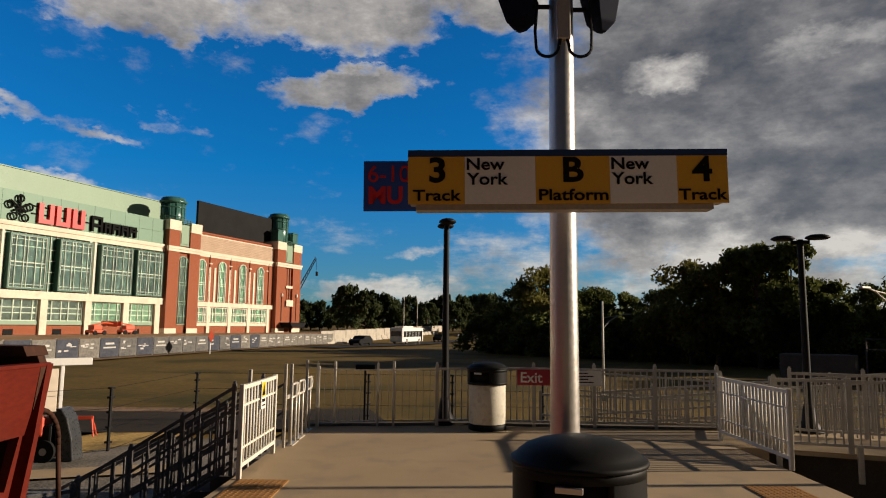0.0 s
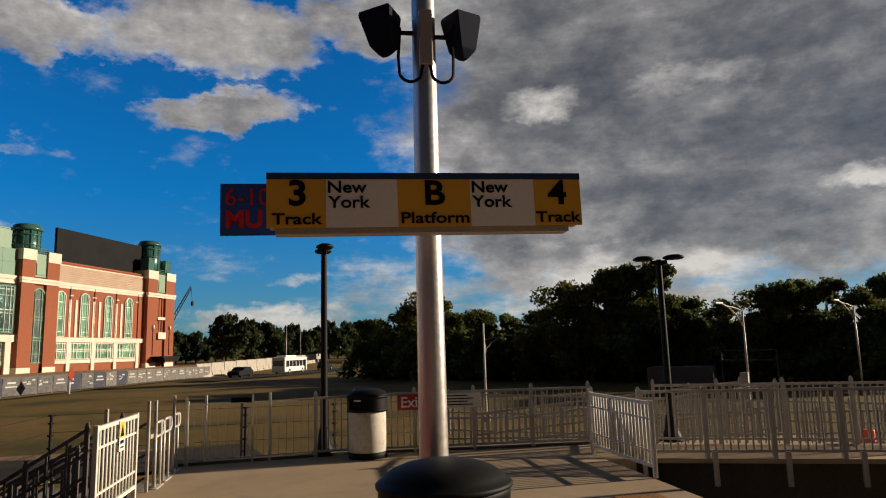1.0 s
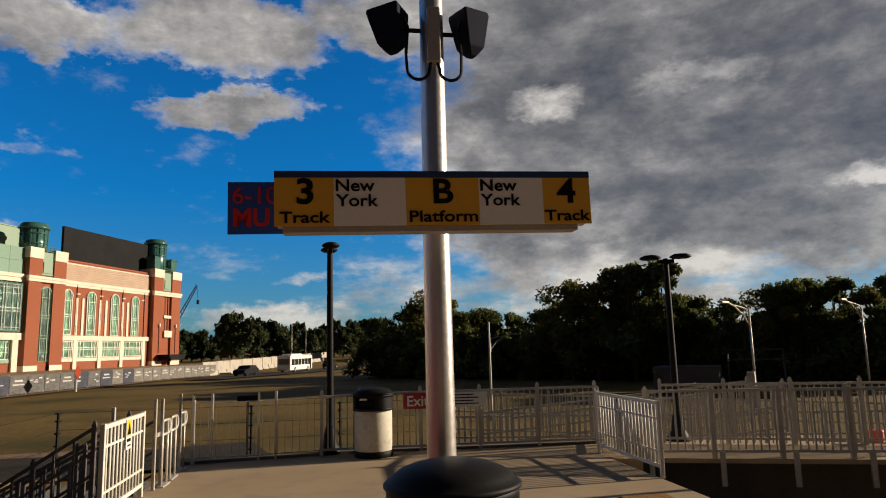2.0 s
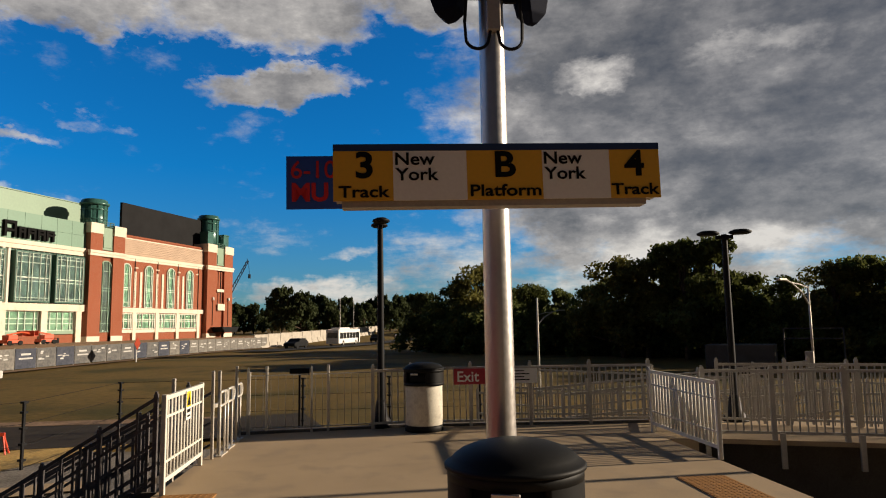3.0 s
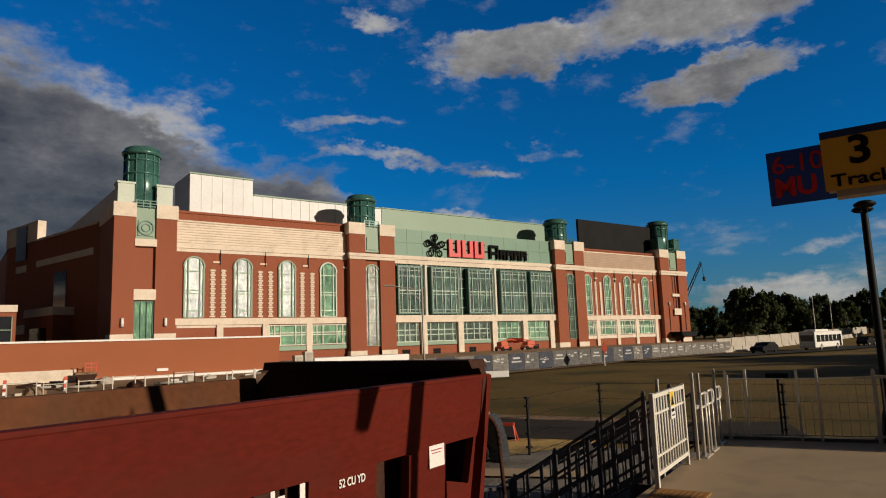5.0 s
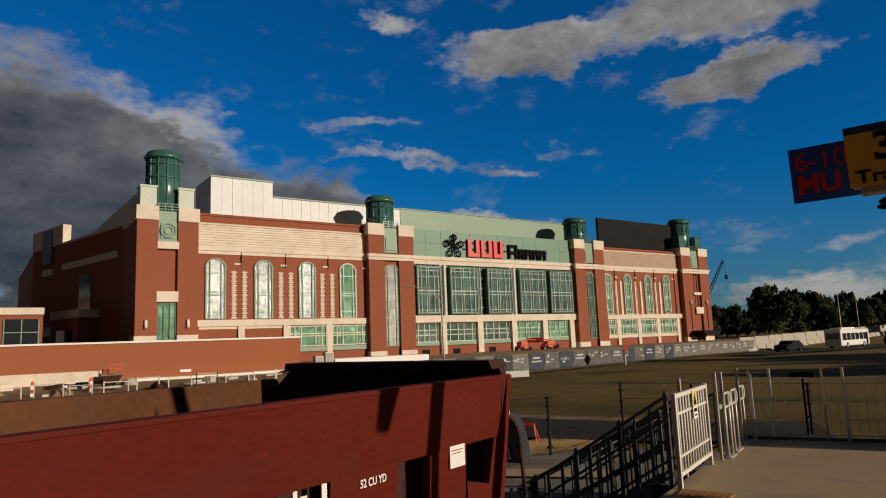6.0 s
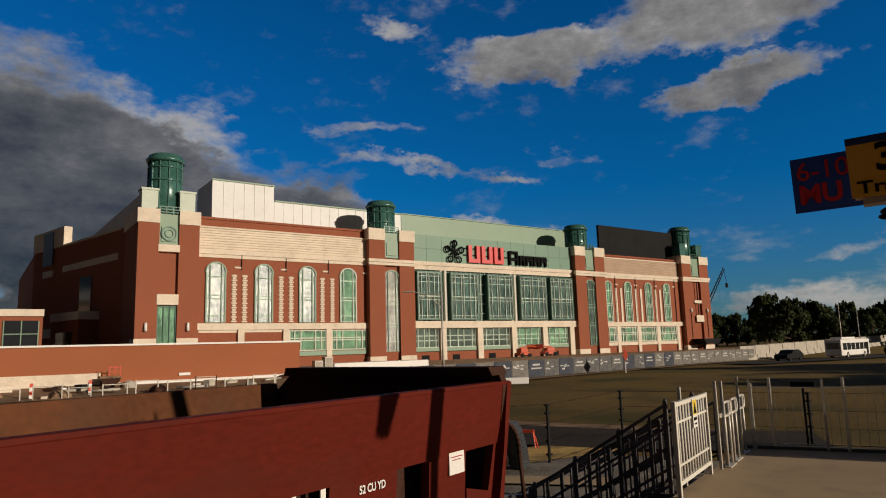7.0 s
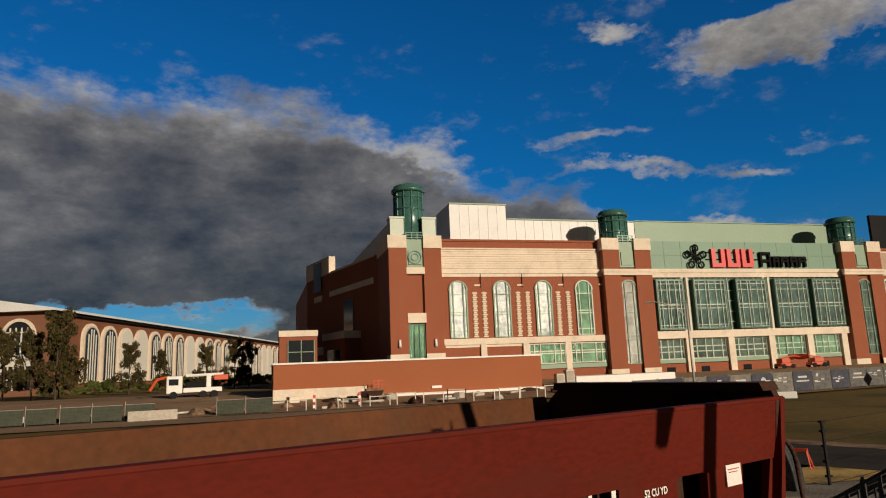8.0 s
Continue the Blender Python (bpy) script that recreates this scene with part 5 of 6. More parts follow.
# shaded pit floor, its darkness painted in rather than cast
strip("ballast", line(p_xy(-14, -6.2), p_xy(8.6, -6.2), 2.0), 2.1, 0.06, BALLAST_SHADE, "stone ballast beside the platform, darkened for pit shade", "ballast")


# ---- field fences and site ----
def on_ground(x, y, rz=0.0, lift=0.0):
    return pose(x, y, ground_z(x, y) + lift, 0, 0, rz)


def black_post(x, y):
    t = thing("mesh_fence_post", "black steel post of the field fence", "fence post", on_ground(x, y, 0, -0.05), "field fence posts")
    part("post", soft_box(-0.03, 0.03, -0.03, 0.03, 0, 1.6, 0.01), BLACK_PAINT, t)
    for z in (0.3, 0.65, 1.0, 1.35, 1.57):
        part("clip", boxes((-0.06, 0.06, -0.06, 0.06, z, z + 0.05)), BLACK_PAINT, t)


for u, v in ((16.1, 8.78), (21.3, 8.66), (21.4, 3.23), (21.4, 0.56), (21.4, -2.3), (12.0, 12.5)):
    black_post(*p_xy(u, v))


plaque = thing("fence_plaque", "black plaque on a short post in the field", "plaque", at_p(20.6, 3.24, -1.2))
part("post", soft_box(-0.03, 0.03, -0.03, 0.03, 0, 1.7, 0.01), BLACK_PAINT, plaque)
part("board", soft_box(-0.03, 0.03, -0.30, 0.30, 1.70, 1.86, 0.015), BLACK_PAINT, plaque)


def mesh_fence(name, pts, h, label, wires=6):
    """Thin wires between posts."""
    t = thing(name, label, "fence")
    for a, b in zip(pts, pts[1:]):
        za, zb = ground_z(*a), ground_z(*b)
        for i in range(wires):
            z = 0.1 + (h - 0.1) * i / (wires - 1)
            part("wire", tube(bmesh.new(), (*a, za + z), (*b, zb + z), 0.006, seg=3, caps=False), BLACK_PAINT, t)


mesh_fence("wire_fence", [p_xy(*q) for q in ((12.0, 12.5), (16.1, 8.78), (21.3, 8.66), (21.4, 3.23), (21.4, 0.56), (21.4, -2.3))], 1.55, "thin black wire field fence", 4)


def banner_fence():
    """Site fence hung with grey printed banners along the field's far side."""
    k = 30
    for i in range(k):
        x = 26 + 2.5 * i
        y = 46.2 + 0.185 * (x - 26)
        z = ground_z(x, y)
        t = thing("site_fence", "site fence panel hung with a grey printed banner", "fence", pose(x, y, z - 0.1, 0, 0, 10.5) @ Matrix.Diagonal((0.82, 1, 0.66, 1)), "site fence panels")
        part("banner", boxes((0, 3.0, -0.01, 0.02, 0.25, 2.75)), (BANNER, BANNER_BLUE, BANNER_BLUE, BANNER, BANNER_PALE)[(i * 7 // 3) % 5] if i < 20 else BANNER_PALE, t)
        for px in (0.0, 3.0):
            part("post", tube(bmesh.new(), (px, 0.06, 0), (px, 0.06, 2.85), 0.035, seg=6), STEEL, t)
        rnd = random.Random(i)
        rows = []
        if i % 3 != 1:
            for _ in range(5):
                a = rnd.uniform(0.2, 2.0)
                zz = rnd.uniform(0.9, 2.2)
                rows.append((a, a + rnd.uniform(0.3, 0.8), -0.02, -0.01, zz, zz + rnd.uniform(0.1, 0.25)))
        else:
            rows = [(0.8, 2.2, -0.02, -0.01, 1.9, 2.15), (0.5, 2.5, -0.02, -0.01, 1.4, 1.6)]
        for r in rows:
            part("print", boxes(r), BANNER_MARK, t)


banner_fence()


def barrier(x, y, rz):
    bm = prism(bmesh.new(), [(-0.3, 0), (0.3, 0), (0.3, 0.08), (0.12, 0.35), (0.08, 0.85), (-0.08, 0.85), (-0.12, 0.35), (-0.3, 0.08)], "x", -1.8, 1.8)
    return solo("concrete_barrier", bm, JERSEY, "pale concrete barrier block at the roadside", "barrier", on_ground(x, y, rz), "concrete barriers")


first = barrier(100.0, 60.0, 9)
for i in range(1, 22):
    x, y = 100.0 + 3.8 * i, 60.0 + 0.6 * i
    copy_thing(first, on_ground(x, y, 9))


def panel_fence(x, y, h, rz):
    t = thing("screen_fence", "pale wind screen fence panel behind the road", "fence", on_ground(x, y, rz), "screen fences")
    part("screen", boxes((-3, 3, -0.02, 0.02, 0.1, h)), JERSEY, t)
    for px in (-2.95, 2.95):
        part("post", tube(bmesh.new(), (px, 0.08, 0), (px, 0.08, h + 0.1), 0.05, seg=6), STEEL, t)


for i in range(16):
    panel_fence(104 + 6.2 * i, 63 + 1.0 * i, 2.0, 9)


def bus(x, y, rz):
    t = thing("bus", "white city bus with dark windows on the road", "bus", on_ground(x, y, rz, 0.10) @ Matrix.Scale(0.93, 4))
    part("body", soft_box(-6.0, 6.0, -1.28, 1.28, 0.42, 3.05, 0.18, 3), WHITE, t)
    part("roof_unit", soft_box(-4.5, 1.0, -0.9, 0.9, 3.05, 3.4, 0.1), WHITE, t)
    for i in range(6):
        part("side_window", boxes((-5.4 + 1.75 * i, -3.85 + 1.75 * i, -1.30, -1.27, 1.35, 2.45)), DARK_GLASS, t)
    part("windscreen", boxes((5.98, 6.01, -1.1, 1.1, 1.2, 2.6)), DARK_GLASS, t)
    part("rear_window", boxes((-6.01, -5.98, -1.0, 1.0, 1.5, 2.5)), DARK_GLASS, t)
    part("door", boxes((4.4, 5.3, -1.30, -1.27, 0.5, 2.5)), DARK_GLASS, t)
    for a in (-3.6, 3.4):
        for b in (-1.30, 1.05):
            w = part("wheel", tube(bmesh.new(), (a, b, 0.5), (a, b + 0.25, 0.5), 0.5, seg=20), TYRE, t)
            part("rim", tube(bmesh.new(), (a, b - 0.01, 0.5), (a, b + 0.05, 0.5), 0.28, seg=14), STEEL, w)


bus(111, 50.6, 4)


def car(x, y, rz, paint, label):
    t = thing("car", label, "car", on_ground(x, y, rz, 0.16), "road cars")
    prof = [(-2.2, 0.35), (2.2, 0.35), (2.25, 0.7), (1.9, 0.9), (1.0, 0.98), (0.3, 1.42), (-1.2, 1.45), (-2.0, 1.0), (-2.25, 0.9)]
    part("body", prism(bmesh.new(), prof, "y", -0.88, 0.88), paint, t)
    part("side_glass", prism(bmesh.new(), [(0.85, 0.98), (0.25, 1.36), (-1.1, 1.38), (-1.7, 1.02)], "y", -0.895, 0.895), DARK_GLASS, t)
    for a in (-1.4, 1.4):
        for b in (-0.92, 0.72):
            w = part("wheel", tube(bmesh.new(), (a, b, 0.33), (a, b + 0.2, 0.33), 0.33, seg=16), TYRE, t)
            part("rim", tube(bmesh.new(), (a, b - 0.01, 0.33), (a, b + 0.03, 0.33), 0.18, seg=10), STEEL, w)


car(88.5, 48.0, 182, BLACK_PAINT, "dark car on the road")
car(128.0, 50.8, 4, BLACK_PAINT, "dark car on the road")
car(150.0, 53.5, 4, WHITE, "white car on the road")


def street_lamp(x, y, h, arm, rz, label="tall grey street lamp with a curved arm"):
    t = thing("street_lamp", label, "street lamp", on_ground(x, y, rz), "street lamps")
    part("mast", tube(bmesh.new(), (0, 0, 0), (0, 0, h), 0.085 if h > 6 else 0.06, 0.05, seg=8), STEEL, t)
    pts = [(0, 0, h - 0.9), (arm * 0.3, 0, h - 0.3), (arm * 0.7, 0, h + 0.1), (arm, 0, h + 0.25)]
    part("arm", pipe(pipe(bmesh.new(), pts, 0.04, 6), [(0, 0, h - 0.1), (arm * 0.35, 0, h + 0.05), (arm * 0.7, 0, h + 0.12)], 0.03, 6), STEEL, t)
    part("lamp_head", soft_box(arm - 0.1, arm + 0.55, -0.10, 0.10, h + 0.19, h + 0.29, 0.03), STEEL, t)


street_lamp(24.2, 36.1, 6.55, 1.9, 145)
street_lamp(139.0, 92.0, 9.0, 2.5, 20)
street_lamp(165.0, 72.0, 9.0, 2.5, 200)
street_lamp(118.0, 54.5, 8.5, 0.6, 20)
street_lamp(34.8, -7.4, 4.7, 2.0, 140)
street_lamp(42.0, -15.0, 5.0, 2.2, 140)
street_lamp(52.0, 7.75, 3.9, 2.0, -50, "slim grey street lamp with a thin arm")
mast = thing("flag_mast", "slim pale metal mast beyond the railing", "mast", on_ground(29.3, 4.64))
part("shaft", tube(bmesh.new(), (0, 0, 0), (0, 0, 4.25), 0.055, 0.04, seg=8), PAINT_CREAM, mast)
part("base", soft_box(-0.15, 0.15, -0.15, 0.15, 0, 0.25, 0.03), STEEL, mast)

SIGN_ORANGE = mat("dull orange sign", (0.30, 0.045, 0.02), 0.6, vary=0.1)
signpost = thing("road_sign", "orange diamond road sign on a pale post", "road sign", on_ground(55.3, 47.6, 15))
part("post", tube(bmesh.new(), (0, 0, 0), (0, 0, 1.5), 0.06, seg=6), WHITE, signpost)
part("plate", prism(bmesh.new(), [(0, 1.15), (0.66, 1.8), (0, 2.45), (-0.66, 1.8)], "y", -0.09, -0.06), SIGN_ORANGE, signpost)


def crane():
    t = thing("crane", "lattice boom of a far crane behind the arena", "crane", pose(132, 97, ground_z(132, 97) - 3.5, 0, 0, 0))
    bm = bmesh.new()
    a, b = Vector((1, -6, 9)), Vector((9.0, -8, 21.5))
    for off in ((0.5, 0, 0.0), (-0.5, 0, 0.5), (0, 0.6, 0.25)):
        tube(bm, a + Vector(off), b + Vector(off) * 0.4, 0.10, seg=5)
    for i in range(14):
        p, q = a.lerp(b, i / 14), a.lerp(b, (i + 1) / 14)
        tube(bm, p + Vector((0.5, 0, 0)), q + Vector((-0.5, 0, 0.5)), 0.05, seg=4)
    part("boom", bm, BLACK_PANEL, t)
    part("mast", tube(bmesh.new(), (1, -6, 0), (1, -6, 9.2), 0.5, seg=6), BLACK_PANEL, t)
    part("hoist_line", pipe(bmesh.new(), [tuple(b), (b.x + 0.6, b.y, b.z - 3.2)], 0.05, 4), BLACK_PANEL, t)
    part("hook", soft_box(b.x + 0.3, b.x + 0.9, b.y - 0.2, b.y + 0.2, b.z - 4.2, b.z - 3.2, 0.05), BLACK_PANEL, t)


crane()


def boom_lift(x, y, rz):
    t = thing("boom_lift", "orange boom lift parked at the arena", "boom lift", on_ground(x, y, rz, 0.14) @ Matrix.Scale(0.72, 4))
    part("chassis", soft_box(-1.6, 1.6, -1.0, 1.0, 0.4, 1.0, 0.08), ORANGE, t)
    part("turret", soft_box(-1.2, 0.8, -0.8, 0.8, 1.0, 1.9, 0.1), ORANGE, t)
    part("boom", pipe(bmesh.new(), [(-1.0, 0, 1.9), (2.2, 0, 2.4), (4.2, 0, 2.1)], 0.16, 6), ORANGE, t)
    part("basket", boxes((4.2, 5.2, -0.9, 0.9, 1.6, 1.7), (4.2, 4.25, -0.9, 0.9, 1.7, 2.7), (5.15, 5.2, -0.9, 0.9, 1.7, 2.7)), ORANGE, t)
    for a in (-1.1, 1.1):
        for b in (-1.15, 0.9):
            part("wheel", tube(bmesh.new(), (a, b, 0.45), (a, b + 0.25, 0.45), 0.45, seg=16), TYRE, t)


boom_lift(70.5, 80.5, 0)
boom_lift(76.5, 81, 170)


def white_truck(x, y, rz):
    t = thing("work_truck", "white work truck with an orange boom on the site", "truck", on_ground(x, y, rz, 0.03) @ Matrix.Scale(0.80, 4))
    part("cab", soft_box(-3.4, -1.4, -1.1, 1.1, 0.7, 3.0, 0.15), WHITE, t)
    part("cab_window", boxes((-3.1, -1.9, -1.12, -1.09, 1.8, 2.6)), DARK_GLASS, t)
    part("bed", soft_box(-1.3, 3.6, -1.1, 1.1, 0.8, 1.4, 0.06), WHITE, t)
    part("boom", pipe(bmesh.new(), [(-1.0, 0, 3.0), (3.8, 0, 3.1)], 0.2, 6), WHITE, t)
    part("boom_tip", soft_box(2.6, 4.4, -0.4, 0.4, 2.3, 3.0, 0.08), ORANGE, t)
    part("load", soft_box(-1.0, 1.4, -0.9, 0.9, 1.4, 2.2, 0.1), BLACK_PANEL, t, "dark machinery on the bed")
    part("hoist", pipe(bmesh.new(), [(-3.3, -0.3, 2.9), (-4.6, -0.3, 2.6), (-5.4, -0.3, 1.2)], 0.2, 6), ORANGE, t, "orange folded arm")
    part("mast", soft_box(1.6, 2.2, -0.5, 0.5, 1.4, 3.0, 0.05), WHITE, t)
    for a in (-2.5, 1.2, 2.6):
        for b in (-1.15, 0.9):
            part("wheel", tube(bmesh.new(), (a, b, 0.5), (a, b + 0.25, 0.5), 0.5, seg=16), TYRE, t)


white_truck(-8.2, 78.0, 6)
barrier(-9.4, 58.4, 8)

rng = random.Random(7)
for i in range(13):
    x = -30 + 2.3 * i
    y = 59.2 + rng.uniform(-0.4, 0.4)
    if not -11.0 < x < -6.0:
        t = thing("screened_fence", "dull green screened site fence panel", "fence", on_ground(x, y, rng.uniform(-3, 3), 0.1), "site screens")
        part("screen", boxes((0.03, 2.17, -0.01, 0.01, 0.1, 1.2)), SCREEN, t)
        part("post", tube(bmesh.new(), (0, 0.04, 0), (0, 0.04, 1.5), 0.03, seg=6), STEEL, t)
        part("top_rail", tube(bmesh.new(), (0, 0.04, 1.25), (2.2, 0.04, 1.25), 0.025, seg=6), STEEL, t)


def guard_rail(x, y, w, h, rz):
    t = thing("site_guard_rail", "low steel guard rail on the building site", "guard rail", on_ground(x, y, rz, 0.1), "site guard rails")
    for px in (0.0, w):
        part("post", boxes((px - 0.04, px + 0.04, -0.04, 0.04, 0, h)), WAGON_DARK if h > 1.2 else STEEL, t)
    part("rail", boxes((0.04, w - 0.04, -0.025, 0.025, h - 0.12, h - 0.06)), STEEL, t)


for i in range(12):
    guard_rail(1.0 + 2.4 * i, 60.5 + rng.uniform(-0.5, 0.5), rng.uniform(1.5, 2.2), rng.uniform(0.85, 1.25), rng.uniform(-6, 6))


def mound_mesh(w, d, h, seed):
    """An uneven low mound."""
    r = random.Random(seed)
    bm = bmesh.new()
    bmesh.ops.create_icosphere(bm, subdivisions=2, radius=1.0)
    for v in bm.verts:
        k = 1 + 0.35 * noise.noise(v.co * 1.7 + Vector((seed, r.random(), 0)))
        v.co = Vector((v.co.x * w * k, v.co.y * d * k, max(v.co.z, -0.05) * h * k))
    return bm


for i in range(22):
    x, y = rng.uniform(-24, 30), rng.uniform(61, 68.5)
    solo("earth_mound", mound_mesh(rng.uniform(0.5, 1.5), rng.uniform(0.4, 0.8), rng.uniform(0.25, 0.7), i), (RUBBLE, JERSEY, RUBBLE, WAGON_DARK)[i % 4], "low mound of brown earth on the site", "mound", on_ground(x, y, rng.uniform(0, 90), 0.12), "site mounds")
for i in range(20):
    x, y = rng.uniform(-24, 30), rng.uniform(61, 68.5)
    w, d, h = rng.uniform(0.3, 1.4), rng.uniform(0.3, 0.8), rng.uniform(0.2, 0.6)
    solo("site_crate", soft_box(-w / 2, w / 2, -d / 2, d / 2, 0, h, 0.04), (WHITE, JERSEY, BLACK_PANEL, STONE, WAGON_DARK)[i % 5], "small pile of building material on the site", "crate", on_ground(x, y, rng.uniform(0, 90), 0.13), "site material")
for i in range(7):
    solo("pipe", pipe(bmesh.new(), [(0, 0, 0.2), (2.6, 0.2, 0.25)], 0.12, 8), STEEL if i % 2 else JERSEY, "length of pale pipe on the site", "pipe", on_ground(rng.uniform(-20, 24), rng.uniform(61, 67), rng.uniform(-30, 30), 0.12), "site pipes")
for x, y in ((-1.2, 59.9), (3.4, 62.0), (7.6, 63.0)):
    t = thing("marker_post", "red and white striped site marker post", "marker post", on_ground(x, y, 0, 0.1), "site markers")
    for k in range(4):
        part("stripe", boxes((-0.12, 0.12, -0.05, 0.05, 0.3 * k, 0.3 * k + 0.3)), RED if k % 2 else WHITE, t)
steps = thing("access_steps", "red steel access steps with a rail at the brick wall", "steps", on_ground(9.9, 68.6, 0, 0.12))
part("deck", soft_box(-0.9, 0.9, -0.4, 0.4, 0.75, 0.95, 0.03), RUBBLE, steps)
part("side", prism(bmesh.new(), [(-0.9, 0.75), (0.9, 0.75), (0.5, 0.0), (-0.4, 0.0)], "y", -0.42, -0.36), WAGON_DARK, steps)
for px in (-0.1, 0.35, 0.8):
    part("rail_post", boxes((px - 0.03, px + 0.03, -0.4, -0.34, 0.95, 1.9)), RED, steps)
for z in (1.35, 1.7):
    part("rail", boxes((-0.1, 0.83, -0.39, -0.35, z, z + 0.06)), RED, steps)
solo("loading_slab", soft_box(32.9, 45.6, 69.9, 73.5, -1.2, 0.5, 0.05), WHITE, "long low white concrete slab before the arena", "slab")
for x, h in ((31.0, 1.5), (32.2, 1.9)):
    t = thing("utility_cabinet", "grey metal utility cabinet beside the low brick building", "cabinet", on_ground(x, 70.2, 0, 0.1), "utility cabinets")
    part("shell", soft_box(-0.5, 0.5, -0.4, 0.4, 0, h, 0.04), STEEL, t)
    part("door", boxes((-0.42, 0.42, -0.415, -0.4, 0.15, h - 0.12)), JERSEY, t)

# small things by the track end
HOOD_GREY = mat("glossy grey cover", (0.05, 0.052, 0.056), 0.28, 0.2, vary=0.2, scale=2, grain=20)
cart = thing("wheeled_machine", "dark wheeled machine with a tall rounded hood beside the track", "machine", at_p(15.0, 9.12, -1.19))
hood = prism(bmesh.new(), [(-0.24, 0.02), (0.12, 0.02), (0.20, 0.5), (0.25, 1.0), (0.20, 1.16), (0.08, 1.15), (-0.05, 0.95), (-0.18, 0.5)], "x", -0.22, 0.22)
bmesh.ops.bevel(hood, geom=hood.edges[:], offset=0.03, segments=3, affect="EDGES", profile=0.5)
part("hood", hood, HOOD_GREY, cart, "glossy dark grey hood")
part("body", soft_box(-0.28, 0.35, 0.24, 0.95, 0.30, 0.80, 0.05), BLACK_PLASTIC, cart)
part("engine_cover", soft_box(-0.32, 0.1, 0.42, 0.62, 0.55, 0.98, 0.05), RED, cart, "red engine cover")
for y, xx in ((0.36, -0.34), (0.36, 0.36), (0.85, -0.34)):
    w = part("wheel", tube(bmesh.new(), (xx, y, 0.24), (xx + 0.08, y, 0.24), 0.24, seg=20), TYRE, cart)
    part("hub", tube(bmesh.new(), (xx - 0.012, y, 0.24), (xx + 0.04, y, 0.24), 0.08, seg=12), STEEL, w)
saw = thing("red_trestle", "red steel trestle standing on the gravel", "trestle", at_p(17.96, 10.40, -1.15, 100) @ Matrix.Scale(0.60, 4))
part("beam", soft_box(-0.40, 0.36, -0.05, 0.05, 0.72, 0.88, 0.02), RED, saw)
for a, b in ((-0.34, -0.50), (0.32, 0.40)):
    for y in (-0.22, 0.22):
        part("leg", tube(bmesh.new(), (a, y * 0.2, 0.75), (b, y, 0.0), 0.04, seg=6), RED, saw)
tee = thing("white_beam_post", "white painted post with a flat white cross beam", "post", at_p(15.6, 9.72, -1.2, 40))
part("beam", soft_box(-0.07, 0.07, -0.62, 0.75, 2.05, 2.22, 0.015), WHITE, tee)
part("post", soft_box(-0.04, 0.04, -0.045, 0.035, 0.0, 2.05, 0.012), WHITE, tee)
part("side_board", soft_box(-0.02, 0.02, 0.07, 0.40, 1.0, 1.98, 0.01), STONE, tee, "pale tan board beside the post")
gantry = thing("sign_gantry", "grey steel gantry seen beyond the trees", "gantry", on_ground(48, -10.5, 60) @ Matrix.Diagonal((0.6, 1, 0.72, 1)))
for gz in (2.6, 3.5):
    part("beam", boxes((-3, 3, -0.06, 0.06, gz, gz + 0.1)), CONCRETE_D, gantry)
for gx in (-3, 2.9):
    part("leg", boxes((gx, gx + 0.12, -0.06, 0.06, 0, 3.6)), CONCRETE_D, gantry)
hut = thing("grey_container", "dull grey container beyond the ramps", "container", on_ground(44, -5.6, 75))
part("shell", soft_box(-1.9, 1.9, -1.0, 1.0, 0, 1.7, 0.05), CONCRETE_D, hut)
cabinet = thing("electrical_cabinet", "pale metal electrical cabinet beyond the ramps", "cabinet", on_ground(31, -6.4, 70) @ Matrix.Diagonal((0.45, 0.5, 0.82, 1)))
part("shell", soft_box(-0.35, 0.35, -0.3, 0.3, 0, 2.2, 0.03), STEEL, cabinet)
red_box = thing("red_box", "small red box standing on the walkway deck", "box", at_p(11.0, -9.0, 0.004, 40))
part("shell", soft_box(-0.12, 0.12, -0.1, 0.1, 0, 0.22, 0.02), RED, red_box)


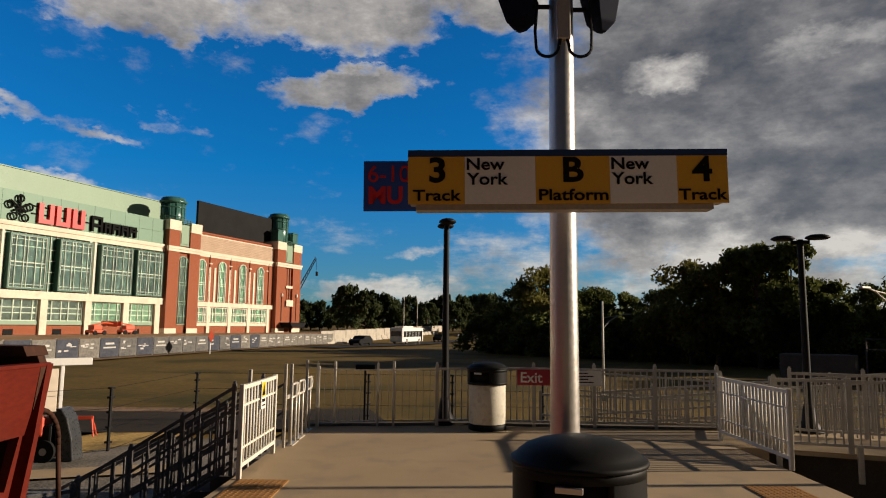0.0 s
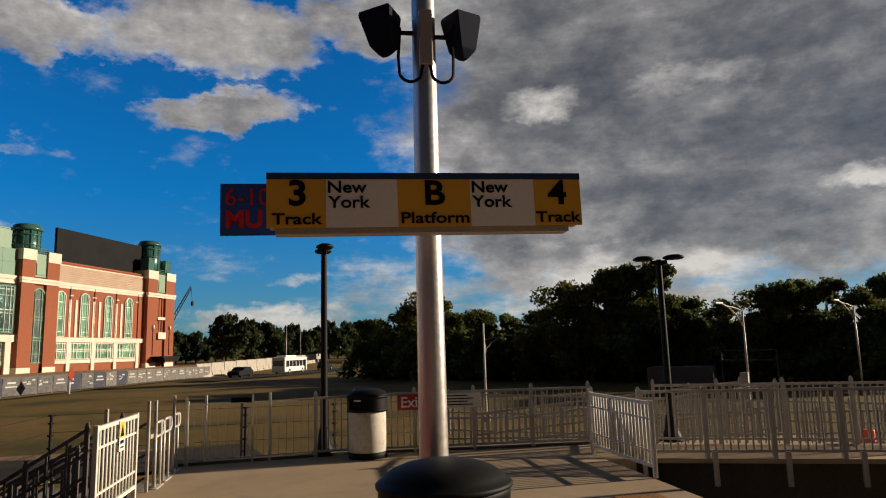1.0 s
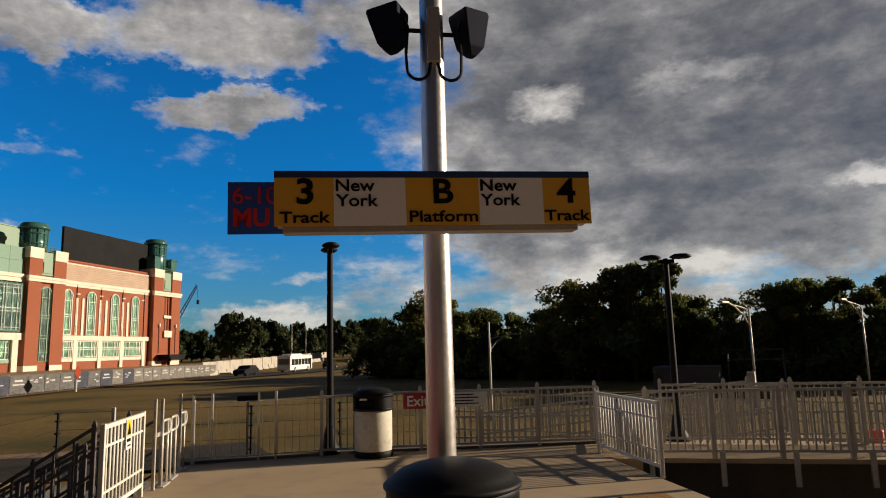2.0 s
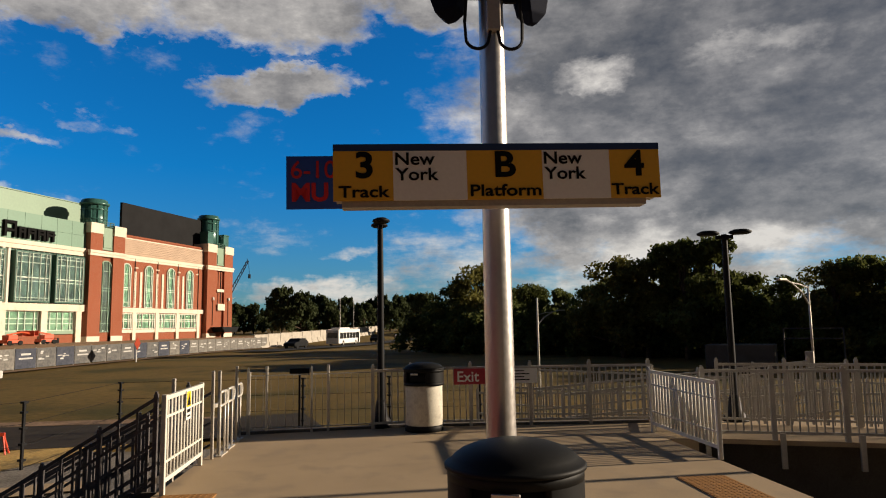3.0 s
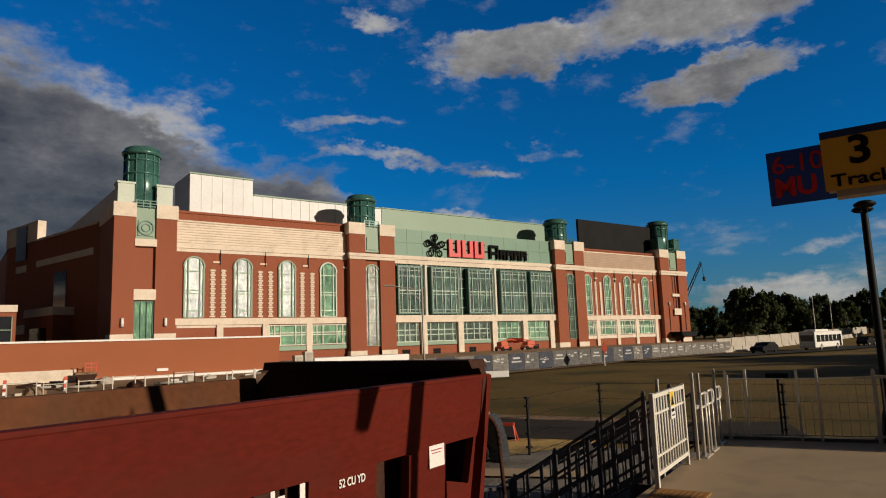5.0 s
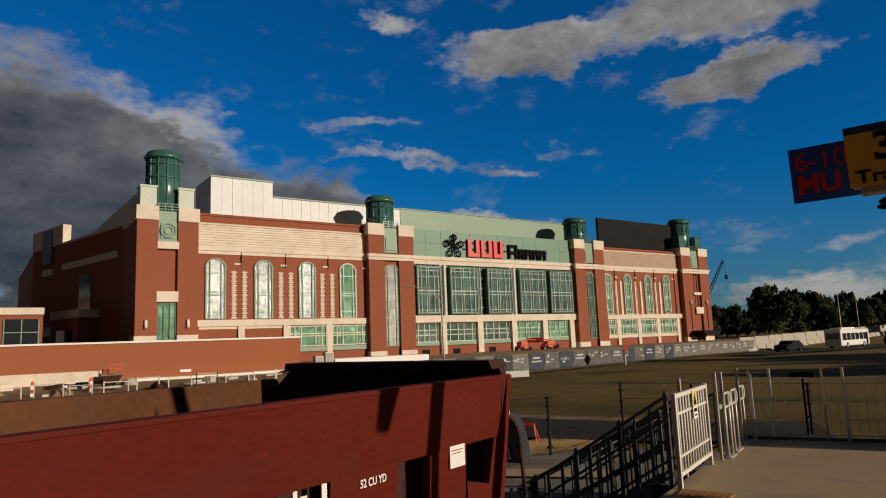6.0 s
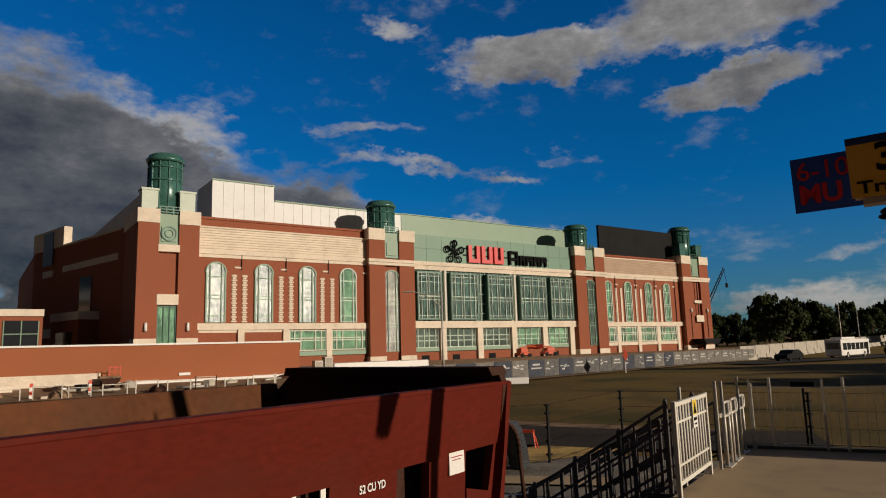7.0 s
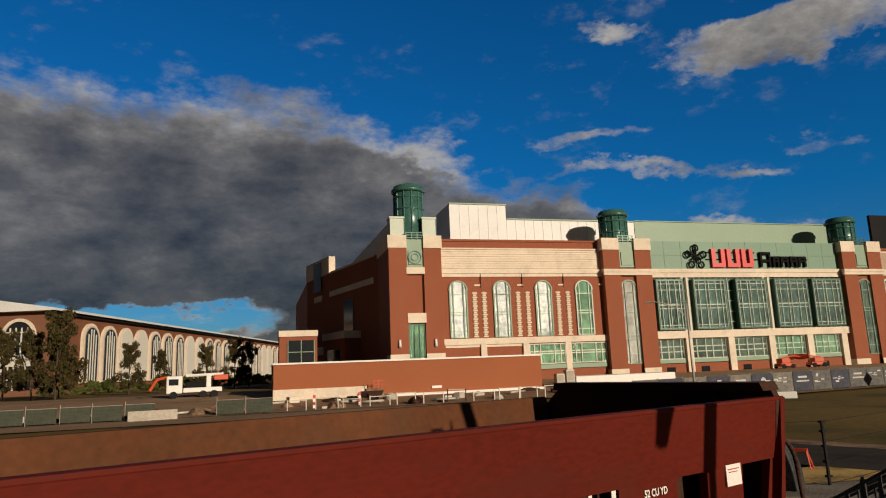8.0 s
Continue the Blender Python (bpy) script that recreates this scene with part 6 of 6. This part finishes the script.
# ---- grandstand ----
def grandstand():
    ax, ay = -40.5, 145.0
    rz = math.degrees(math.atan2(155, 44))
    z0 = ground_z(ax, ay) - 0.4
    t = thing("grandstand", "long red brick grandstand with tall arched windows", "building", pose(ax, ay, z0, 0, 0, rz))
    part("long_wall", boxes((0, 180, 0, 1.0, 0, 16.5)), BRICK_GRAZED, t)
    part("end_wall", boxes((0, 1.0, 1.0, 60, 0, 16.5)), BRICK_GRAZED, t)
    part("roof", prism(bmesh.new(), [(-1.6, 16.9), (30, 22.0), (61, 16.9), (61, 16.45), (-1.6, 16.45)], "x", -1.8, 180), WHITE_METAL, t)
    part("eave_board", boxes((-1.0, 180, -0.9, -0.02, 15.9, 16.43)), BLACK_PANEL, t)
    for i in range(21):
        a = 10.6 + 7.8 * i
        part("arched_bay", prism(bmesh.new(), arch_outline(a, a + 6.7, 2.4, 14.9, 16), "y", -0.55, 0.0), STONE, t)
        part("bay_panel", prism(bmesh.new(), arch_outline(a + 0.6, a + 6.1, 2.6, 14.3, 16), "y", -0.62, -0.55), PAINT_CREAM if i % 5 in (2, 3) else TAN_PANEL, t)
        if i % 5 in (0, 4, 1):
            w = part("arched_window", prism(bmesh.new(), arch_outline(a + 0.9, a + 5.8, 2.8, 14.0, 16), "y", -0.68, -0.62), DARK_GLASS, t)
            for k in range(1, 5):
                part("bar", boxes((a + 0.9 + 0.98 * k - 0.13, a + 0.9 + 0.98 * k + 0.13, -0.8, -0.68, 2.8, 12.6 if k in (1, 4) else 13.6)), PAINT_CREAM, w)
    for a in (2.7, 20.7, 38.7):
        bay = bmesh.new()
        outer, inner = arch_outline(a, a + 6.8, 1.5, 15.2, 16)[1:], arch_outline(a + 0.6, a + 6.2, 1.5, 14.6, 16)[1:]
        for p, q, r, w in zip(outer, outer[1:], inner[1:], inner):
            prism(bay, [p, q, r, w], "x", -0.35, 0.0)
        part("arched_bay", bay, STONE, t)
        w = part("arched_window", prism(bmesh.new(), arch_outline(a + 0.6, a + 6.2, 1.5, 14.6, 16), "x", -0.12, -0.02), DARK_GLASS, t)
        for k in range(1, 5):
            part("bar", boxes((-0.25, -0.12, a + 0.6 + 1.12 * k - 0.12, a + 0.6 + 1.12 * k + 0.12, 1.5, 13.4)), PAINT_CREAM, w)
        for z in (8.0, 10.2, 12.4):
            part("bar", boxes((-0.24, -0.13, a + 0.6, a + 6.2, z, z + 0.22)), PAINT_CREAM, w)
        part("window_panel", boxes((-0.3, -0.12, a + 0.7, a + 6.1, 6.0, 7.9)), PAINT_CREAM, w)


grandstand()
annex = thing("arena_annex", "small brick annex with a green window beside the arena", "building")
part("wall", boxes((1.4, 7.0, 104, 110, -1, 7.6)), BRICK, annex)
part("stone_cap", boxes((1.3, 7.1, 103.8, 110, 7.6, 8.5)), STONE, annex)
annex_window = part("window", boxes((2.6, 6.6, 103.85, 104.0, -0.5, 7.0)), DARK_GLASS, annex)
for z in (1.6, 3.4, 5.2):
    part("glazing_bar", boxes((2.6, 6.6, 103.78, 103.85, z, z + 0.12)), GREEN_PANEL, annex_window)
for x in (2.6, 4.55, 6.48):
    part("glazing_bar", boxes((x, x + 0.12, 103.77, 103.85, -0.5, 7.0)), GREEN_PANEL, annex_window)


# ---- trees ----
def crown_mesh(name, seed, h, w, count, leaf, material, low=0.16):
    """Thousands of small leaf clumps round a few dozen boughs, with gaps and an uneven outline."""
    r = np.random.default_rng(seed)
    blobs = []
    for _ in range(40):
        a, t = r.uniform(0, 2 * np.pi), r.uniform(low, 0.97)
        spread = w * 0.56 * (1.0 - max(t - 0.4, 0) * 1.1 - max(0.3 - t, 0) * 0.8) * r.uniform(0.25, 1.1)
        blobs.append((np.cos(a) * spread, np.sin(a) * spread, h * t, r.uniform(0.05, 0.16) * w))
    blobs.append((0.0, 0.0, h * 0.90, 0.12 * w))
    blobs = np.array(blobs)
    pick = r.integers(0, len(blobs), count)
    d = r.normal(size=(count, 3))
    d /= np.linalg.norm(d, axis=1)[:, None]
    rad = blobs[pick, 3] * r.uniform(0.45, 1.25, count)
    c = blobs[pick, :3] + d * rad[:, None] * np.array([1, 1, 0.8])
    u = r.normal(size=(count, 3))
    u /= np.linalg.norm(u, axis=1)[:, None]
    v = np.cross(u, r.normal(size=(count, 3)))
    v /= np.linalg.norm(v, axis=1)[:, None]
    size = leaf * r.uniform(0.6, 1.5, count)[:, None]
    quad = np.stack([c - u * size, c - v * size * 0.55, c + u * size, c + v * size * 0.55], 1).reshape(-1, 3)
    quad[:, 2] *= h / np.percentile(quad[:, 2], 99.7)
    faces = np.arange(count * 4).reshape(-1, 4)
    me = bpy.data.meshes.new(name)
    me.from_pydata(quad.tolist(), [], faces.tolist())
    me.materials.append(material)
    return me, blobs


def tree(name, seed, h, w, count, leaf, material, label, category="tree"):
    t = thing(name, label, category, Matrix(), "trees")
    me, blobs = crown_mesh("crown", seed, h, w, count, leaf, material, 0.02 if category == "bush" else 0.16)
    bm = bmesh.new()
    tube(bm, (0, 0, -0.3), (0.1, 0, h * 0.3), w * 0.035, w * 0.025, seg=8)
    tube(bm, (0.1, 0, h * 0.3), (0, 0.1, h * 0.8), w * 0.025, w * 0.006, seg=7)
    for b in blobs[:12]:
        k = min(b[2] / h * 0.6, 0.6)
        tube(bm, (0.05, 0.05, h * k), b[:3], w * 0.012, w * 0.004, seg=5)
    part("trunk", bm, BARK, t)
    part("crown", me, material, t)
    return t


kinds = [tree("tree", 11 + i, 11.0, 8.0 + i, 11000, 0.24, (LEAF, LEAF, LEAF_OLIVE, LEAF)[i], ("dense dark green broadleaf tree", "wide dark green broadleaf tree", "olive green broadleaf tree in late sun", "tall dark green broadleaf tree")[i]) for i in range(4)]
far_kind = tree("tree", 31, 11.0, 12.0, 3000, 0.55, LEAF_FAR, "distant dark green tree beyond the road")
bush_kind = tree("bush", 41, 4.0, 6.0, 5000, 0.20, LEAF, "dense dark green undergrowth bush at the wood's edge", "bush")
placed = set()


def plant(kind, x, y, s, rz, sz=None):
    m = on_ground(x, y, rz, -0.1) @ Matrix.Diagonal((s, s, sz or s, 1))
    if kind.name not in placed:
        placed.add(kind.name)
        kind.matrix_world = m
    else:
        copy_thing(kind, m @ Matrix.Diagonal((*[1.0 / c for c in kind.scale], 1)))


rt = random.Random(5)
# the dark wood beyond the walkway
# bearing, distance, height
rows = ((73.6, 84, 4.9), (75.4, 83, 8.4), (77.2, 81, 10.2), (79.4, 76, 7.3), (81.6, 71, 7.2), (84.4, 70, 6.6), (86.6, 66, 6.9), (89.0, 62, 8.8), (91.0, 61, 8.6), (94.0, 59, 9.9), (96.3, 60, 9.9), (98.6, 61, 7.2), (101.4, 60, 6.5), (104.4, 59, 7.4), (106.4, 60, 7.9), (108.4, 60, 7.7), (112.4, 59, 7.8), (115.2, 58, 8.8), (118.0, 59, 9.5))
for i, (bearing, d, tall) in enumerate(rows):
    x, y, sc = d * math.sin(radians(bearing)) - 0.3, d * math.cos(radians(bearing)) + 0.5, tall / 11.0
    plant(kinds[(i * 3 + i // 4) % 4], x, y, sc * 0.95, rt.uniform(0, 360), sc)
    plant(kinds[(i + 1) % 4], x + rt.uniform(5, 9), y + rt.uniform(-3, 2), sc * 0.9, rt.uniform(0, 360), sc * rt.uniform(0.62, 0.84))
for i in range(44):
    t = i / 43
    plant(bush_kind, 76 - 24 * t + rt.uniform(-2, 3), 23.5 - 51 * t, rt.uniform(0.8, 1.3), rt.uniform(0, 360))
# far row behind the road
for i in range(46):
    a = radians(50 + i * 0.75)
    d = rt.uniform(190, 260)
    if i < 4:
        d = 230
    tall = rt.uniform(0.65, 1.25)
    plant(far_kind, d * math.sin(a) + 0.4, d * math.cos(a), tall * rt.uniform(0.6, 0.85), rt.uniform(0, 360), tall)
# young trees before the grandstand
young = tree("tree", 61, 11.0, 7.0, 9000, 0.20, LEAF_YOUNG, "slender young tree with thin olive leaves")
for x, y, sc in ((-26.5, 97, 1.05), (-31, 103, 0.85), (-36, 108, 0.9), (-29.5, 110, 0.7), (-20.5, 112, 0.72), (-17.0, 118, 0.62), (-10.5, 126, 0.72), (-6, 134, 0.85), (-3.5, 138, 0.8)):
    plant(young, x, y, sc * 0.68, rt.uniform(0, 360), sc)
# hedge along the foot of the grandstand
for i in range(16):
    t = i / 15
    plant(bush_kind, -37.5 + 38 * t, 136 + 46 * t + rt.uniform(-1, 1), rt.uniform(0.45, 0.7), rt.uniform(0, 360))
